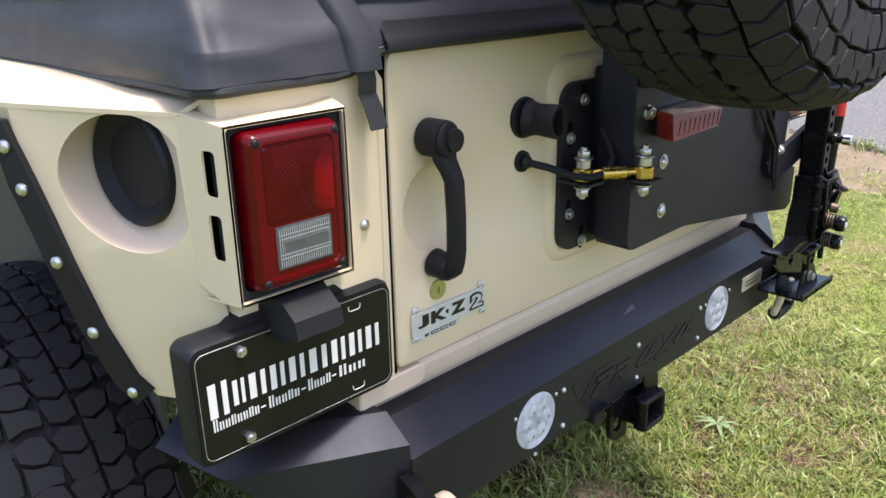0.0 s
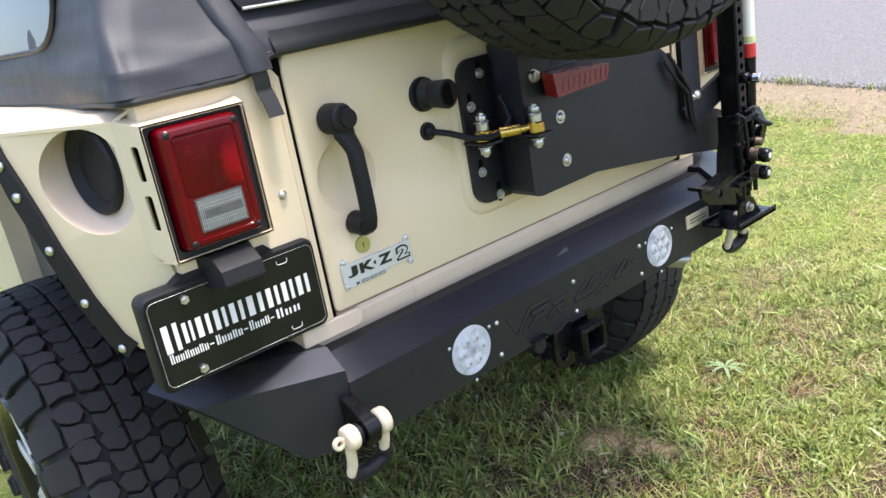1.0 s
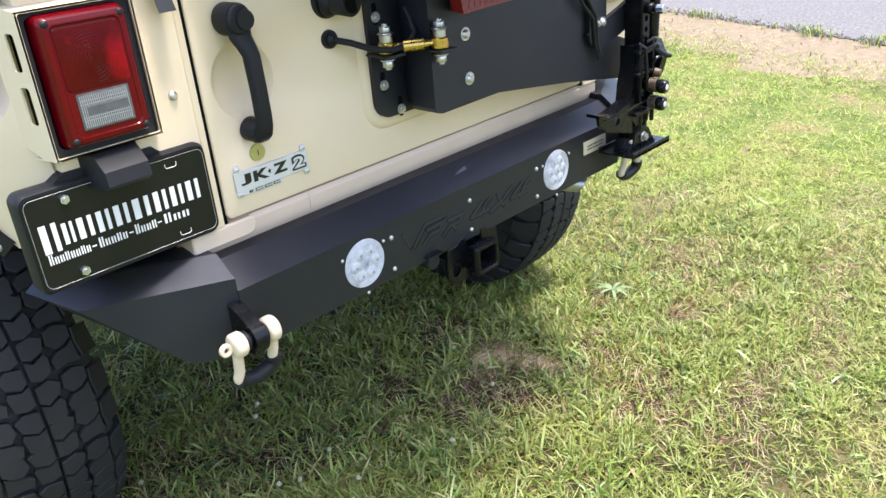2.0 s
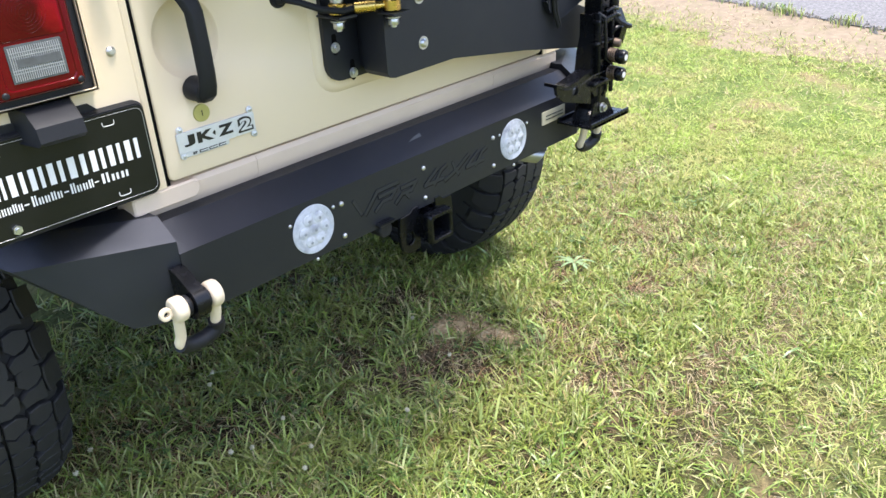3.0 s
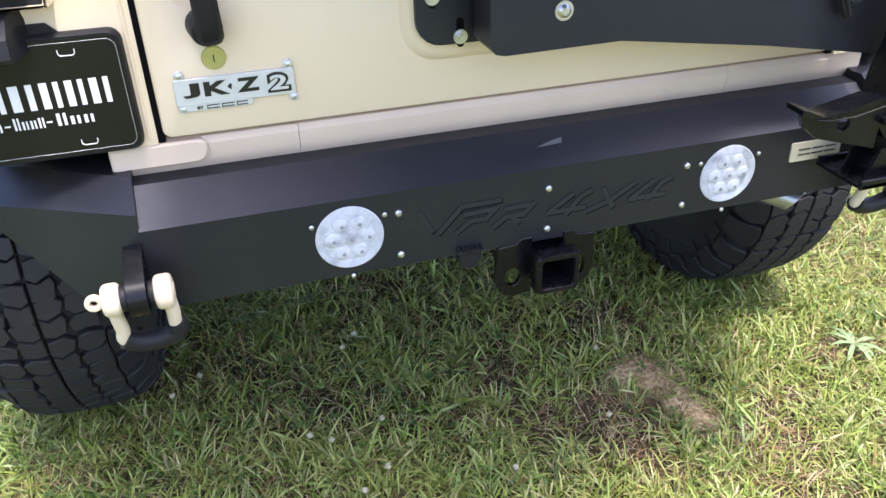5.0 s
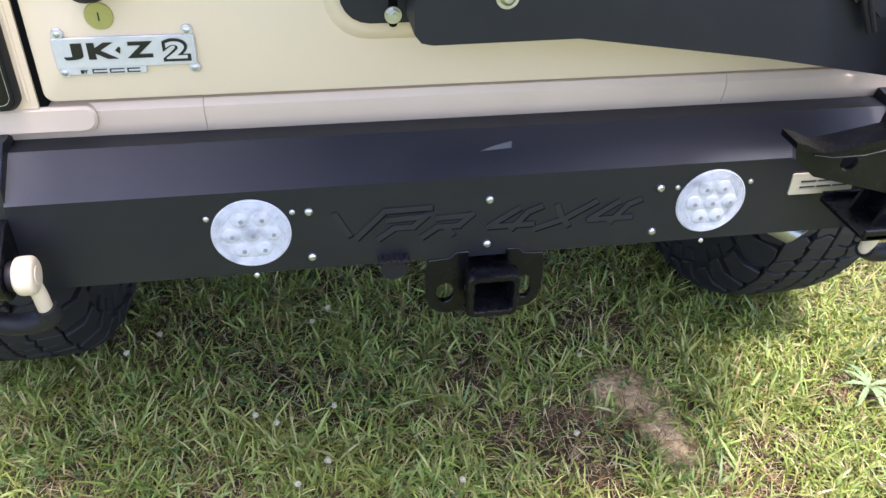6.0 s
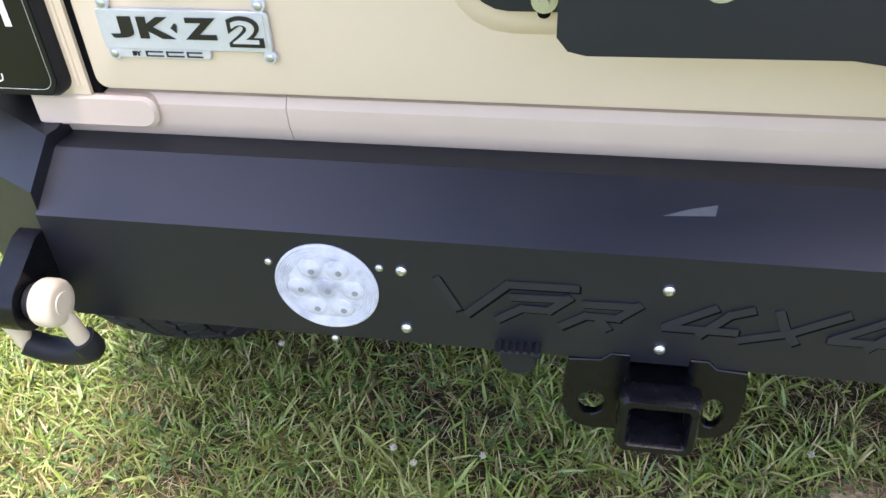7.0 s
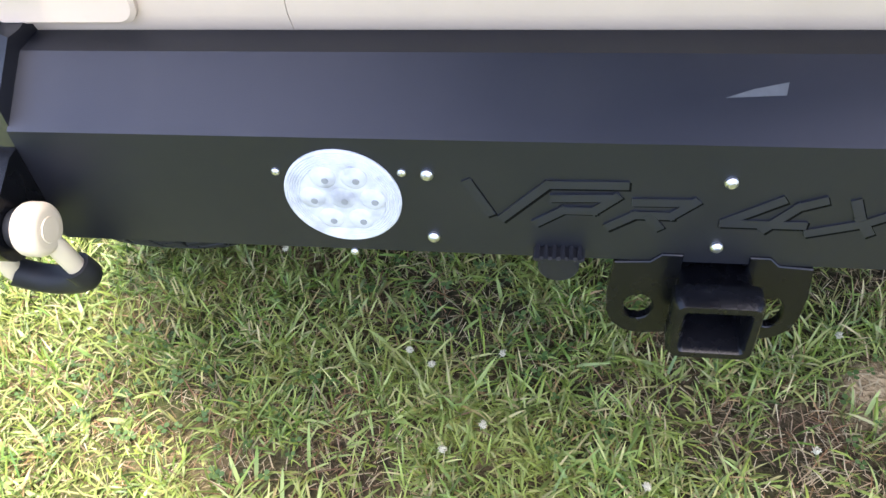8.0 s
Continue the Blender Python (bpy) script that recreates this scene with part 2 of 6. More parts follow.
for side in (-1, 1):
    bm = B()
    slab(bm, [(-0.80, 0.915), (-0.5540, 0.915), (-0.5540, 1.355), (-0.573, 1.382), (-0.80, 1.376), (-0.80, 1.326), (-0.655, 1.326), (-0.655, 1.126), (-0.80, 1.126)], 0.0, 0.06)
    bev(bm, 0.005, 2, 40)
    if side > 0:
        mirrored(bm)
    part("quarter_panel", bm, PAINT, CAR)
    for bx in (0.5640,):
        bm = tube(B(), [(bx * side, 0.0005, z) for z in (0.925, 0.95, 1.15, 1.30, 1.345)], 0.0030, 8)
        part("edge_bead", bm, PAINT, CAR)

# rounded valance below the tailgate, in three lengths
for x0, x1 in ((-0.62, -0.3607), (-0.3600, 0.3537), (0.3544, 0.62)):
    bm = B()
    prof = [(0.03, 0.918), (0.012, 0.914), (0.006, 0.905), (0.007, 0.885), (0.014, 0.866), (0.03, 0.852), (0.07, 0.845), (0.07, 0.918)]
    prism(bm, [(x0, y, z) for y, z in prof], (x1 - x0, 0, 0))
    bev(bm, 0.002, 1, 60)
    part("valance", bm, DUSTY, CAR, "dusty rounded body sill below the tailgate")

bm = B()
loft(bm, [[Vector((x, y, z)) for x, z in rrect(-0.622 + d, -0.490 - d, 0.880 + d, 0.914 - d, (0.004, 0.016, 0.012, 0.004))] for d, y in ((0, 0.012), (0, 0.002), (0.003, -0.001))], closed=True, caps=True)
part("sill_pad", bm, DUSTY, CAR)

# body sides, hidden parts close the shape
for side in (-1, 1):
    bm = B()
    for y0, y1, z0 in ((0.05, 0.30, 0.90), (0.30, 1.32, 1.28), (1.32, 3.4, 0.75)):
        box(bm, -0.80 if y0 > 0.06 else -0.78, -0.74, y0, y1, z0, 1.36)
    box(bm, -0.74, -0.715, 0.06, 1.32, 0.90, 1.36)
    if side > 0:
        mirrored(bm)
    part("body_side", bm, PAINT, CAR)
    bm = B()
    box(bm, -0.735, -0.725, 0.40, 1.30, 0.72, 1.28)
    box(bm, -0.93, -0.73, 0.30, 1.30, 1.262, 1.275)
    if side > 0:
        mirrored(bm)
    bmesh.ops.translate(bm, vec=(-0.012 * -side, 0, 0), verts=bm.verts)
    part("wheel_housing", bm, LINER, CAR, "dusty inner wheel housing")
for x in (-0.42, 0.42):
    part("chassis_rail", bev(box(B(), x - 0.04, x + 0.04, 0.0, 3.2, 0.72, 0.85), 0.006), HOLE, CAR)
part("bulkhead", box(B(), -0.74, 0.74, 3.36, 3.40, 0.75, 1.36), PAINT, CAR)
part("windscreen", box(B(), -0.70, 0.70, 2.86, 2.885, 1.36, 1.93), GLASS, CAR)
part("bonnet", box(B(), -0.74, 0.74, 2.885, 3.40, 1.34, 1.362), PAINT, CAR)
part("floor_pan", box(B(), -0.72, 0.72, 0.08, 3.4, 0.86, 0.90), HOLE, CAR)

# flared fenders with a round opening, and the lamp housing
P0, DIR, INW = Vector((-0.825, 0.045, 0)), Vector((-0.505, 0.863, 0)), Vector((0.863, 0.505, 0))


def on_fender(s, z):
    lean = 0.17 * max(0.0, 1.12 - z) + 0.011 * min(1.0, max(0.0, s / 0.15))
    return P0 + DIR * s + Vector((lean, 0, z))


ARCH = [(0.245, 1.347), (0.243, 1.312), (0.225, 1.25), (0.206, 1.195), (0.192, 1.15), (0.172, 1.05), (0.150, 0.97), (0.128, 0.945)]
HOLE_C, HOLE_A, HOLE_B = (0.084, 1.252), 0.106, 0.087
for side in (-1, 1):
    bm = B()
    hole = [(HOLE_C[0] + HOLE_A * math.cos(a) * (1 - 0.12 * max(0, -math.cos(a))), HOLE_C[1] + HOLE_B * math.sin(a)) for a in [2 * math.pi * k / 40 for k in range(40)]]
    sheet(bm, [[(-0.03, 0.945), (-0.03, 1.125), (0.0, 1.135), (0.0, 1.343)] + ARCH, hole], on_fender, INW * 0.004)
    # top of the flare
    top = [on_fender(0, 1.343), on_fender(0.245, 1.347), Vector((-0.985, 0.40, 1.352)), Vector((-1.0, 0.8, 1.36)), Vector((-0.99, 1.3, 1.35)), Vector((-0.76, 1.3, 1.372)), Vector((-0.76, 0.12, 1.366)), Vector((-0.755, 0.040, 1.366)), Vector((-0.80, 0.034, 1.356))]
    prism(bm, top, (0, 0, -0.006))
    outer = [on_fender(0.245, 1.347), Vector((-0.985, 0.40, 1.352)), Vector((-1.0, 0.8, 1.36)), Vector((-0.99, 1.3, 1.35)), Vector((-0.97, 1.3, 1.29)), Vector((-0.985, 0.8, 1.305)), Vector((-0.972, 0.40, 1.318)), on_fender(0.243, 1.312)]
    prism(bm, outer, (0.006, 0.002, 0))
    if side > 0:
        mirrored(bm)
    FEN = part("fender", bm, PAINT, CAR, "flared sand-painted fender with round opening", 25)
    # recess behind the round opening, with a speaker facing outwards
    SN, SU = Vector((0.985, 0.175, 0)), Vector((-0.175, 0.985, 0))
    c = Vector((-0.838, 0.148, 1.266))
    turn = [2 * math.pi * k / 40 for k in range(40)]
    disc = lambda r, d: [c + SU * r * math.cos(a) + Vector((0, 0, r * math.sin(a))) + SN * d for a in turn]
    edge = [on_fender(*p) + INW * 0.002 for p in hole]
    bm = B()
    loft(bm, [edge, [p.lerp(q, 0.12) + INW * 0.006 for p, q in zip(edge, disc(0.079, 0))], [p.lerp(q, 0.6) + INW * 0.006 for p, q in zip(edge, disc(0.079, 0))], disc(0.079, 0.002), disc(0.05, 0.012)], closed=True)
    if side > 0:
        mirrored(bm)
    part("recess", bm, DUSTY, FEN, smooth=50)
    bm = B()
    loft(bm, [disc(0.076, 0.004), disc(0.076, -0.006), disc(0.071, -0.010), disc(0.060, -0.002), disc(0.030, 0.026), disc(0.018, 0.016), disc(0.003, 0.012)], closed=True, caps=True)
    if side > 0:
        mirrored(bm)
    part("speaker", bm, PLASTIC, FEN, "round black speaker cone")
    # black edge trim with bolts
    bm = B()
    line = [on_fender(s + 0.013, z) + INW * -0.002 for s, z in ARCH[1:]]
    line = [Vector((-0.978, 0.8, 1.30)), Vector((-0.968, 0.40, 1.314))] + line
    rows = []
    for i, p in enumerate(line):
        d = (line[min(i + 1, len(line) - 1)] - line[max(i - 1, 0)]).normalized()
        w = d.cross(-INW).normalized() * 0.0165
        rows.append([p - w + INW * 0.004, p - w - INW * 0.008, p + w - INW * 0.012, p + w * 1.25 - INW * 0.004, p + w * 1.25 + INW * 0.012])
    loft(bm, rows)
    if side > 0:
        mirrored(bm)
    TRIM = part("arch_trim", bm, PLASTIC, FEN, "black bolted wheel arch trim")
    for s, z in ((0.236, 1.241), (0.205, 1.146), (0.185, 1.045), (0.158, 0.952), (0.250, 1.295)):
        p = on_fender(s, z) - INW * 0.011
        bolt(TRIM, (p.x * -side, p.y, p.z), (-INW.x * -side, -INW.y, 0), 0.0085, 0.006)
    bolt(TRIM, (-0.985 * -side, 0.40, 1.312), (-1 * -side, 0, 0), 0.0085, 0.006)
    # lamp housing
    bm = B()
    x0, x1, z0, z1, y = -0.812, -0.642, 1.118, 1.334, -0.030
    outl = rrect(x0, x1, z0, z1, 0.006, 2)
    inner = rrect(x0 + 0.0035, x1 - 0.0035, z0 + 0.0035, z1 - 0.0035, 0.004, 2)
    sheet(bm, [outl, inner], lambda a, b: Vector((a, y, b)), (0, 0.004, 0))
    if side > 0:
        mirrored(bm)
    HOUS = part("lamp_housing", bm, PAINT, CAR, "sand-painted steel tail lamp surround")
    bm = B()
    # sides of the housing; the outer one has two slots
    sl = [rrect(0.018, 0.040, za, zb, 0.005, 2) for za, zb in ((1.172, 1.228), (1.250, 1.304))]
    sheet(bm, [[(0, z0), (0.03, z0), (0.075, 1.135), (0.075, z1 + 0.006), (0, z1)]] + sl, lambda a, b: Vector((x0 - a * 0.18, y + a, b)), (0.003, 0, 0))
    if side > 0:
        mirrored(bm)
    part("slotted_side", bm, PAINT, HOUS)
    for name, pts, vec in (("housing_top", [(x0, y, z1), (x1, y, z1), (x1, 0.004, z1 + 0.012), (-0.74, 0.05, z1 + 0.014), (x0 - 0.013, 0.045, z1 + 0.010)], (0, 0, -0.003)),
                           ("housing_side", [(x1, y, z0), (x1, y, z1), (x1 + 0.004, 0.002, z1), (x1 + 0.004, 0.002, z0)], (-0.003, 0, 0)),
                           ("housing_floor", [(x0, y, z0), (x1, y, z0), (x1, 0.006, z0 - 0.002), (x0 - 0.01, 0.03, z0 - 0.002)], (0, 0, 0.003))):
        bm = prism(B(), pts, vec) or bm
        if side > 0:
            mirrored(bm)
        part(name, bm, PAINT, HOUS)
    bm = box(B(), -0.80, -0.65, 0.03, 0.05, 1.12, 1.33)
    if side > 0:
        mirrored(bm)
    part("lamp_cavity", bm, HOLE, CAR)
    bm = B()
    sheet(bm, [rrect(-0.809, -0.645, 1.121, 1.331, 0.004, 2), rrect(-0.800, -0.660, 1.131, 1.324, 0.010, 3)], lambda a, b: Vector((a, -0.022, b)), (0, 0.03, 0))
    if side > 0:
        mirrored(bm)
    part("lamp_bezel", bm, PLASTIC, CAR, "glossy black tail lamp bezel")
    # tail lamp: a flat-fronted box with a rounded rim, ringed stop lens and a clear ribbed pane
    bm = B()
    x0, x1, z0, z1 = -0.790, -0.664, 1.136, 1.321
    loft(bm, [[(a, y, b) for a, b in rrect(x0 + d, x1 - d, z0 + d, z1 - d, 0.010)] for d, y in ((-0.007, 0.03), (-0.005, -0.020), (-0.001, -0.041), (0.003, -0.0462), (0.0085, -0.0475), (0.011, -0.0475), (0.0125, -0.0455))], closed=True, caps=True)
    if side > 0:
        mirrored(bm)
    LAMP = part("tail_lamp", bm, LENS_FRAME, CAR, "red tail lamp with clear reversing section")
    bm = B()
    loft(bm, [[(a, y, b) for a, b in rrect(x0 + 0.013 + d, x1 - 0.013 - d, 1.214 + d, z1 - 0.013 - d, 0.005)] for d, y in ((0, -0.044), (0.002, -0.0464), (0.004, -0.0467))], closed=True, caps=True)
    if side > 0:
        mirrored(bm)
    STOPL = part("stop_lens", bm, LENS, LAMP, "dark red ringed stop lens")
    for k in range(9):
        r = 0.006 + 0.0048 * k
        cx, cz = -0.727, 1.252
        pts = [p for p in arc((cx, -0.0467, cz), r, 0, 360, 41) if p.z > 1.218 and p.z < 1.304 and abs(p.x - cx) < 0.047]
        if r < 0.034:
            pts.append(pts[0])
        else:
            pts = [p for p in arc((cx, -0.0467, cz), r, 30, 150, 25) if p.z < 1.304 and abs(p.x - cx) < 0.047]
        if len(pts) > 3:
            bm = tube(B(), pts, 0.0003, 5)
            if side > 0:
                mirrored(bm)
            part("lens_ring", bm, LENS, STOPL)
    bm = B()
    slab(bm, rrect(-0.7665, -0.6865, 1.157, 1.2105, 0.002), -0.040, -0.0468)
    if side > 0:
        mirrored(bm)
    REV = part("reversing_lens", bm, CLEAR_DARK, LAMP, "clear ribbed reversing lens")
    for k in range(24):
        bm = box(B(), -0.7635 + k * 0.0031, -0.7619 + k * 0.0031, -0.0482, -0.0465, 1.160, 1.2075)
        if side > 0:
            mirrored(bm)
        part("rib", bm, CLEAR, REV, "", 0)
    for z in (1.170, 1.1745, 1.194, 1.199):
        bm = box(B(), -0.7640, -0.690, -0.0486, -0.0478, z, z + 0.0014)
        if side > 0:
            mirrored(bm)
        part("cross_rib", bm, CLEAR, REV, "", 0)
    bm = box(B(), -0.756, -0.692, -0.0489, -0.0478, 1.1785, 1.1905)
    if side > 0:
        mirrored(bm)
    part("bulb_shade", bm, CLEAR_DARK, REV)
    for px, pz in ((-0.782, 1.313), (-0.672, 1.313), (-0.782, 1.144), (-0.672, 1.144)):
        bolt(LAMP, (px * -side, -0.045, pz), r=0.0055, h=0.004, material=PLASTIC, name="screw")

bolt(CAR, (-0.597, 0.0, 1.164), r=0.008, h=0.006)
bolt(CAR, (0.597, 0.0, 1.164), r=0.008, h=0.006)

# ---- things on the tailgate ----
# handle, lock, badge
bm = B()
cyl(bm, (-0.476, 0.0, 1.266), (-0.472, -0.038, 1.266), 0.0275, 0.0270, 32)
cyl(bm, (-0.472, -0.038, 1.266), (-0.471, -0.044, 1.266), 0.0270, 0.023, 32)
loft(bm, [[(x - w, y, z), (x - w * 0.55, y - 0.010, z), (x + w * 0.55, y - 0.010, z), (x + w, y, z), (x + w * 0.7, y + 0.011, z), (x - w * 0.7, y + 0.011, z)] for x, y, z, w in ((-0.472, -0.030, 1.264, 0.025), (-0.471, -0.033, 1.236, 0.022), (-0.467, -0.040, 1.220, 0.0195), (-0.463, -0.043, 1.205, 0.0175), (-0.462, -0.045, 1.15, 0.0170), (-0.461, -0.044, 1.10, 0.0172), (-0.461, -0.040, 1.078, 0.0185), (-0.461, -0.034, 1.062, 0.0185), (-0.462, -0.022, 1.052, 0.016))], closed=True, caps=True)
cyl(bm, (-0.468, 0.0, 1.074), (-0.464, -0.034, 1.070), 0.0225, 0.0195, 20)
bev(bm, 0.002, 2, 40)
HANDLE = part("door_handle", bm, PLASTIC, GATE, "black plastic swing handle")
bm = B()
cyl(bm, (-0.4655, -0.040, 1.265), (-0.465, -0.049, 1.265), 0.0180, 0.0165, 28)
part("handle_button", bm, PLASTIC, HANDLE)
bm = B()
cyl(bm, (-0.461, 0.0, 1.027), (-0.461, -0.003, 1.027), 0.0165, 0.0155, 32)
LOCK = part("key_lock", bm, BRASS, GATE, "round brass key lock")
part("keyway", box(B(), -0.4618, -0.4602, -0.0036, -0.002, 1.022, 1.032), BLACK, LOCK)

bm = B()
slab(bm, rrect(-0.520, -0.358, 0.966, 1.003, 0.003, 2), -0.0008, -0.0055)
slab(bm, rrect(-0.508, -0.418, 0.957, 0.968, 0.003, 2), -0.0012, -0.0045)
for x, z in ((-0.511, 1.008), (-0.365, 1.008), (-0.512, 0.961), (-0.362, 0.961)):
    cyl(bm, (x, -0.0008, z), (x, -0.005, z), 0.0068, 0.0064, 20)
bev(bm, 0.0008, 1, 50)
BADGE = part("badge", bm, ALU, GATE, "bright metal model badge with black characters")
for x, z in ((-0.511, 1.008), (-0.365, 1.008), (-0.512, 0.961), (-0.362, 0.961)):
    bolt(BADGE, (x, -0.005, z), r=0.0038, h=0.0018, name="screw")
part("panel", slab(B(), rrect(-0.401, -0.362, 0.969, 1.001, 0.002, 2), -0.0055, -0.0063), ALU, BADGE)


def stroke(bm, pts, w, y0, y1):
    """A bar of width w along a line of (x, z)."""
    for (ax, az), (bx, bz) in zip(pts, pts[1:]):
        stroke.n += 1
        yy = y0 - 0.00009 * (stroke.n % 11)
        d = Vector((bx - ax, bz - az))
        n = Vector((-d.y, d.x)).normalized() * w / 2
        e = d.normalized() * w * 0.40
        slab(bm, [(ax - e.x + n.x, az - e.y + n.y), (ax - e.x - n.x, az - e.y - n.y), (bx + e.x - n.x, bz + e.y - n.y), (bx + e.x + n.x, bz + e.y + n.y)], yy, y1)
    return bm


stroke.n = 0


def letters(text, x, z, height, wide, y, parent, material, label="", bold=0.045):
    """Raised characters from the built-in font, with the left foot of the line at x, z."""
    cu = bpy.data.curves.new("lettering", 'FONT')
    cu.body, cu.size, cu.extrude, cu.offset, cu.resolution_u = text, 1.0, 0.02, bold, 4
    ob = bpy.data.objects.new("lettering", cu)
    scene.collection.objects.link(ob)
    bpy.context.view_layer.update()
    me = bpy.data.meshes.new_from_object(ob.evaluated_get(bpy.context.evaluated_depsgraph_get()))
    bpy.data.objects.remove(ob)
    co = np.array([v.co[:] for v in me.vertices])
    lo, hi = co.min(axis=0), co.max(axis=0)
    k, kx = height / (hi[1] - lo[1]), wide / (hi[0] - lo[0])
    for v in me.vertices:
        v.co = (x + (v.co.x - lo[0]) * kx, y - (0.0012 if v.co.z > 0 else -0.0002), z + (v.co.y - lo[1]) * k)
    me.materials.clear()
    me.materials.append(material)
    o = new("lettering", me)
    o.parent = parent
    return tagged(o, label) if label else o


letters("J", -0.5090, 0.9768, 0.0200, 0.0225, -0.0055, BADGE, BLACK, "raised black characters")
letters("K", -0.4810, 0.9768, 0.0200, 0.0335, -0.0055, BADGE, BLACK)
part("dot", slab(B(), [(-0.4500, 0.987), (-0.4450, 0.9825), (-0.4435, 0.9895), (-0.4455, 0.9915)], -0.0052, -0.0066), BLACK, BADGE)
letters("Z", -0.4375, 0.9768, 0.0200, 0.0315, -0.0055, BADGE, BLACK)
letters("2", -0.3965, 0.9712, 0.0285, 0.0325, -0.0063, BADGE, BLACK, "black outline of the raised figure", 0.085)
letters("2", -0.3925, 0.9748, 0.0212, 0.0245, -0.0070, BADGE, ALU, "bright core of the raised figure", 0.020)
letters("BY", -0.494, 0.9595, 0.0042, 0.0085, -0.0045, BADGE, BLACK)
for x0, x1 in ((-0.481, -0.464), (-0.461, -0.444), (-0.441, -0.426)):
    for z0, z1 in ((0.9590, 0.9602), (0.9630, 0.9642)):
        part("bar", box(B(), x0, x1, -0.0054, -0.004, z0, z1), BLACK, BADGE)
    part("bar", box(B(), x0, x0 + 0.0015, -0.0054, -0.004, 0.9603, 0.9629), BLACK, BADGE)

# bump stop, grommet and lamp cable
bm = B()
cyl(bm, (-0.262, -0.0, 1.263), (-0.262, -0.008, 1.263), 0.0335, 0.0325, 32)
cyl(bm, (-0.262, -0.008, 1.263), (-0.256, -0.026, 1.262), 0.031, 0.025, 32)
cyl(bm, (-0.256, -0.026, 1.262), (-0.250, -0.064, 1.261), 0.025, 0.0275, 32)
bev(bm, 0.002, 2, 40)
STOP = part("bump_stop", bm, PLASTIC, GATE, "black rubber bump stop")
bm = B()
cyl(bm, (-0.250, -0.064, 1.261), (-0.2495, -0.0655, 1.261), 0.021, 0.021, 24)
part("plug", bm, HOLE, STOP)
bm = B()
cyl(bm, (-0.265, 0.0, 1.192), (-0.265, -0.006, 1.192), 0.018, 0.017, 24)
cyl(bm, (-0.265, -0.007, 1.192), (-0.262, -0.016, 1.191), 0.012, 0.009, 20)
part("grommet", bm, PLASTIC, GATE, "round black rubber grommet")
bm = B()
pts = [(-0.263, -0.012, 1.191), (-0.245, -0.040, 1.184), (-0.215, -0.064, 1.168), (-0.178, -0.078, 1.160), (-0.140, -0.082, 1.164), (-0.115, -0.076, 1.180), (-0.108, -0.060, 1.205), (-0.106, -0.045, 1.225)]
fine = []
for i in range(len(pts) - 1):
    a, b = Vector(pts[i]), Vector(pts[i + 1])
    fine += [a.lerp(b, k / 4) for k in range(4)]
tube(bm, fine + [Vector(pts[-1])], 0.0062, 10)
part("lamp_cable", bm, PLASTIC, GATE, "ribbed black cable conduit")

# ---- tyre carrier ----
bm = B()
slab(bm, rrect(-0.184, 0.20, 1.014, 1.308, 0.036), -0.0095, -0.020)
bev(bm, 0.002, 2, 60)
HINGE = part("hinge_plate", bm, POWDER, CAR, "black rounded hinge plate bolted to the tailgate")
for x, z in ((-0.160, 1.088), (-0.163, 1.222), (-0.120, 1.030), (-0.128, 1.282)):
    slot = slab(B(), rrect(x - 0.0055, x + 0.0055, z - 0.021, z + 0.021, 0.005, 3), -0.0202, -0.0212)
    part("slot", slot, HOLE, HINGE)
    bolt(HINGE, (x, -0.021, z - 0.006), r=0.0085, h=0.006, dome=False, washer=0.0105)
bm = B()
outline = [(-0.106, 1.030), (-0.098, 1.020), (-0.085, 1.017), (0.088, 1.019), (0.33, 0.985), (0.56, 0.945), (0.585, 0.955), (0.585, 1.040), (0.545, 1.055), (0.480, 1.075), (0.400, 1.20), (0.34, 1.24), (0.10, 1.262), (-0.02, 1.262), (-0.03, 1.36), (-0.10, 1.37), (-0.106, 1.355)]
slab(bm, outline, -0.1085, -0.040)
bev(bm, 0.010, 3, 50)
CARRIER = part("tyre_carrier", bm, POWDER, CAR, "black powder-coated swing-out tyre carrier arm")
part("hinge_tube", bev(box(B(), -0.100, -0.02, -0.060, -0.018, 1.03, 1.33), 0.008), POWDER, CARRIER)
for x, z in ((-0.006, 1.161), (-0.002, 1.070)):
    bolt(CARRIER, (x, -0.1085, z), r=0.0095, h=0.007, dome=True, washer=0.0135)
bolt(CARRIER, (0.462, -0.1225, 1.103), r=0.010, h=0.007, dome=True, washer=0.0135)
bolt(CARRIER, (0.441, -0.1225, 1.103), r=0.007, h=0.006, dome=False)
bolt(CARRIER, (-0.068, -0.1085, 1.256), r=0.011, h=0.010, dome=False, washer=0.013)
# upright jack bracket with a strut
bm = B()
slab(bm, [(0.408, 1.070), (0.418, 1.055), (0.478, 1.085), (0.478, 1.42), (0.410, 1.42)], -0.1085, -0.1225)
bev(bm, 0.003, 1, 50)
part("jack_bracket", bm, POWDER, CARRIER)
bm = B()
prism(bm, [(0.40, -0.121, 1.085), (0.46, -0.121, 1.035), (0.545, -0.136, 1.075), (0.565, -0.136, 1.085), (0.565, -0.136, 1.145), (0.53, -0.132, 1.130)], (0.002, 0.012, 0))
part("jack_arm", bm, POWDER, CARRIER)
for pts in (((0.36, -0.120, 1.22), (0.39, -0.128, 1.17), (0.425, -0.128, 1.125), (0.432, -0.128, 1.06), (0.455, -0.122, 1.02)), ((0.345, -0.118, 1.205), (0.38, -0.126, 1.155), (0.418, -0.126, 1.118), (0.425, -0.126, 1.06), (0.450, -0.121, 1.018))):
    part("cable", tube(B(), pts, 0.004, 8), PLASTIC, CARRIER)
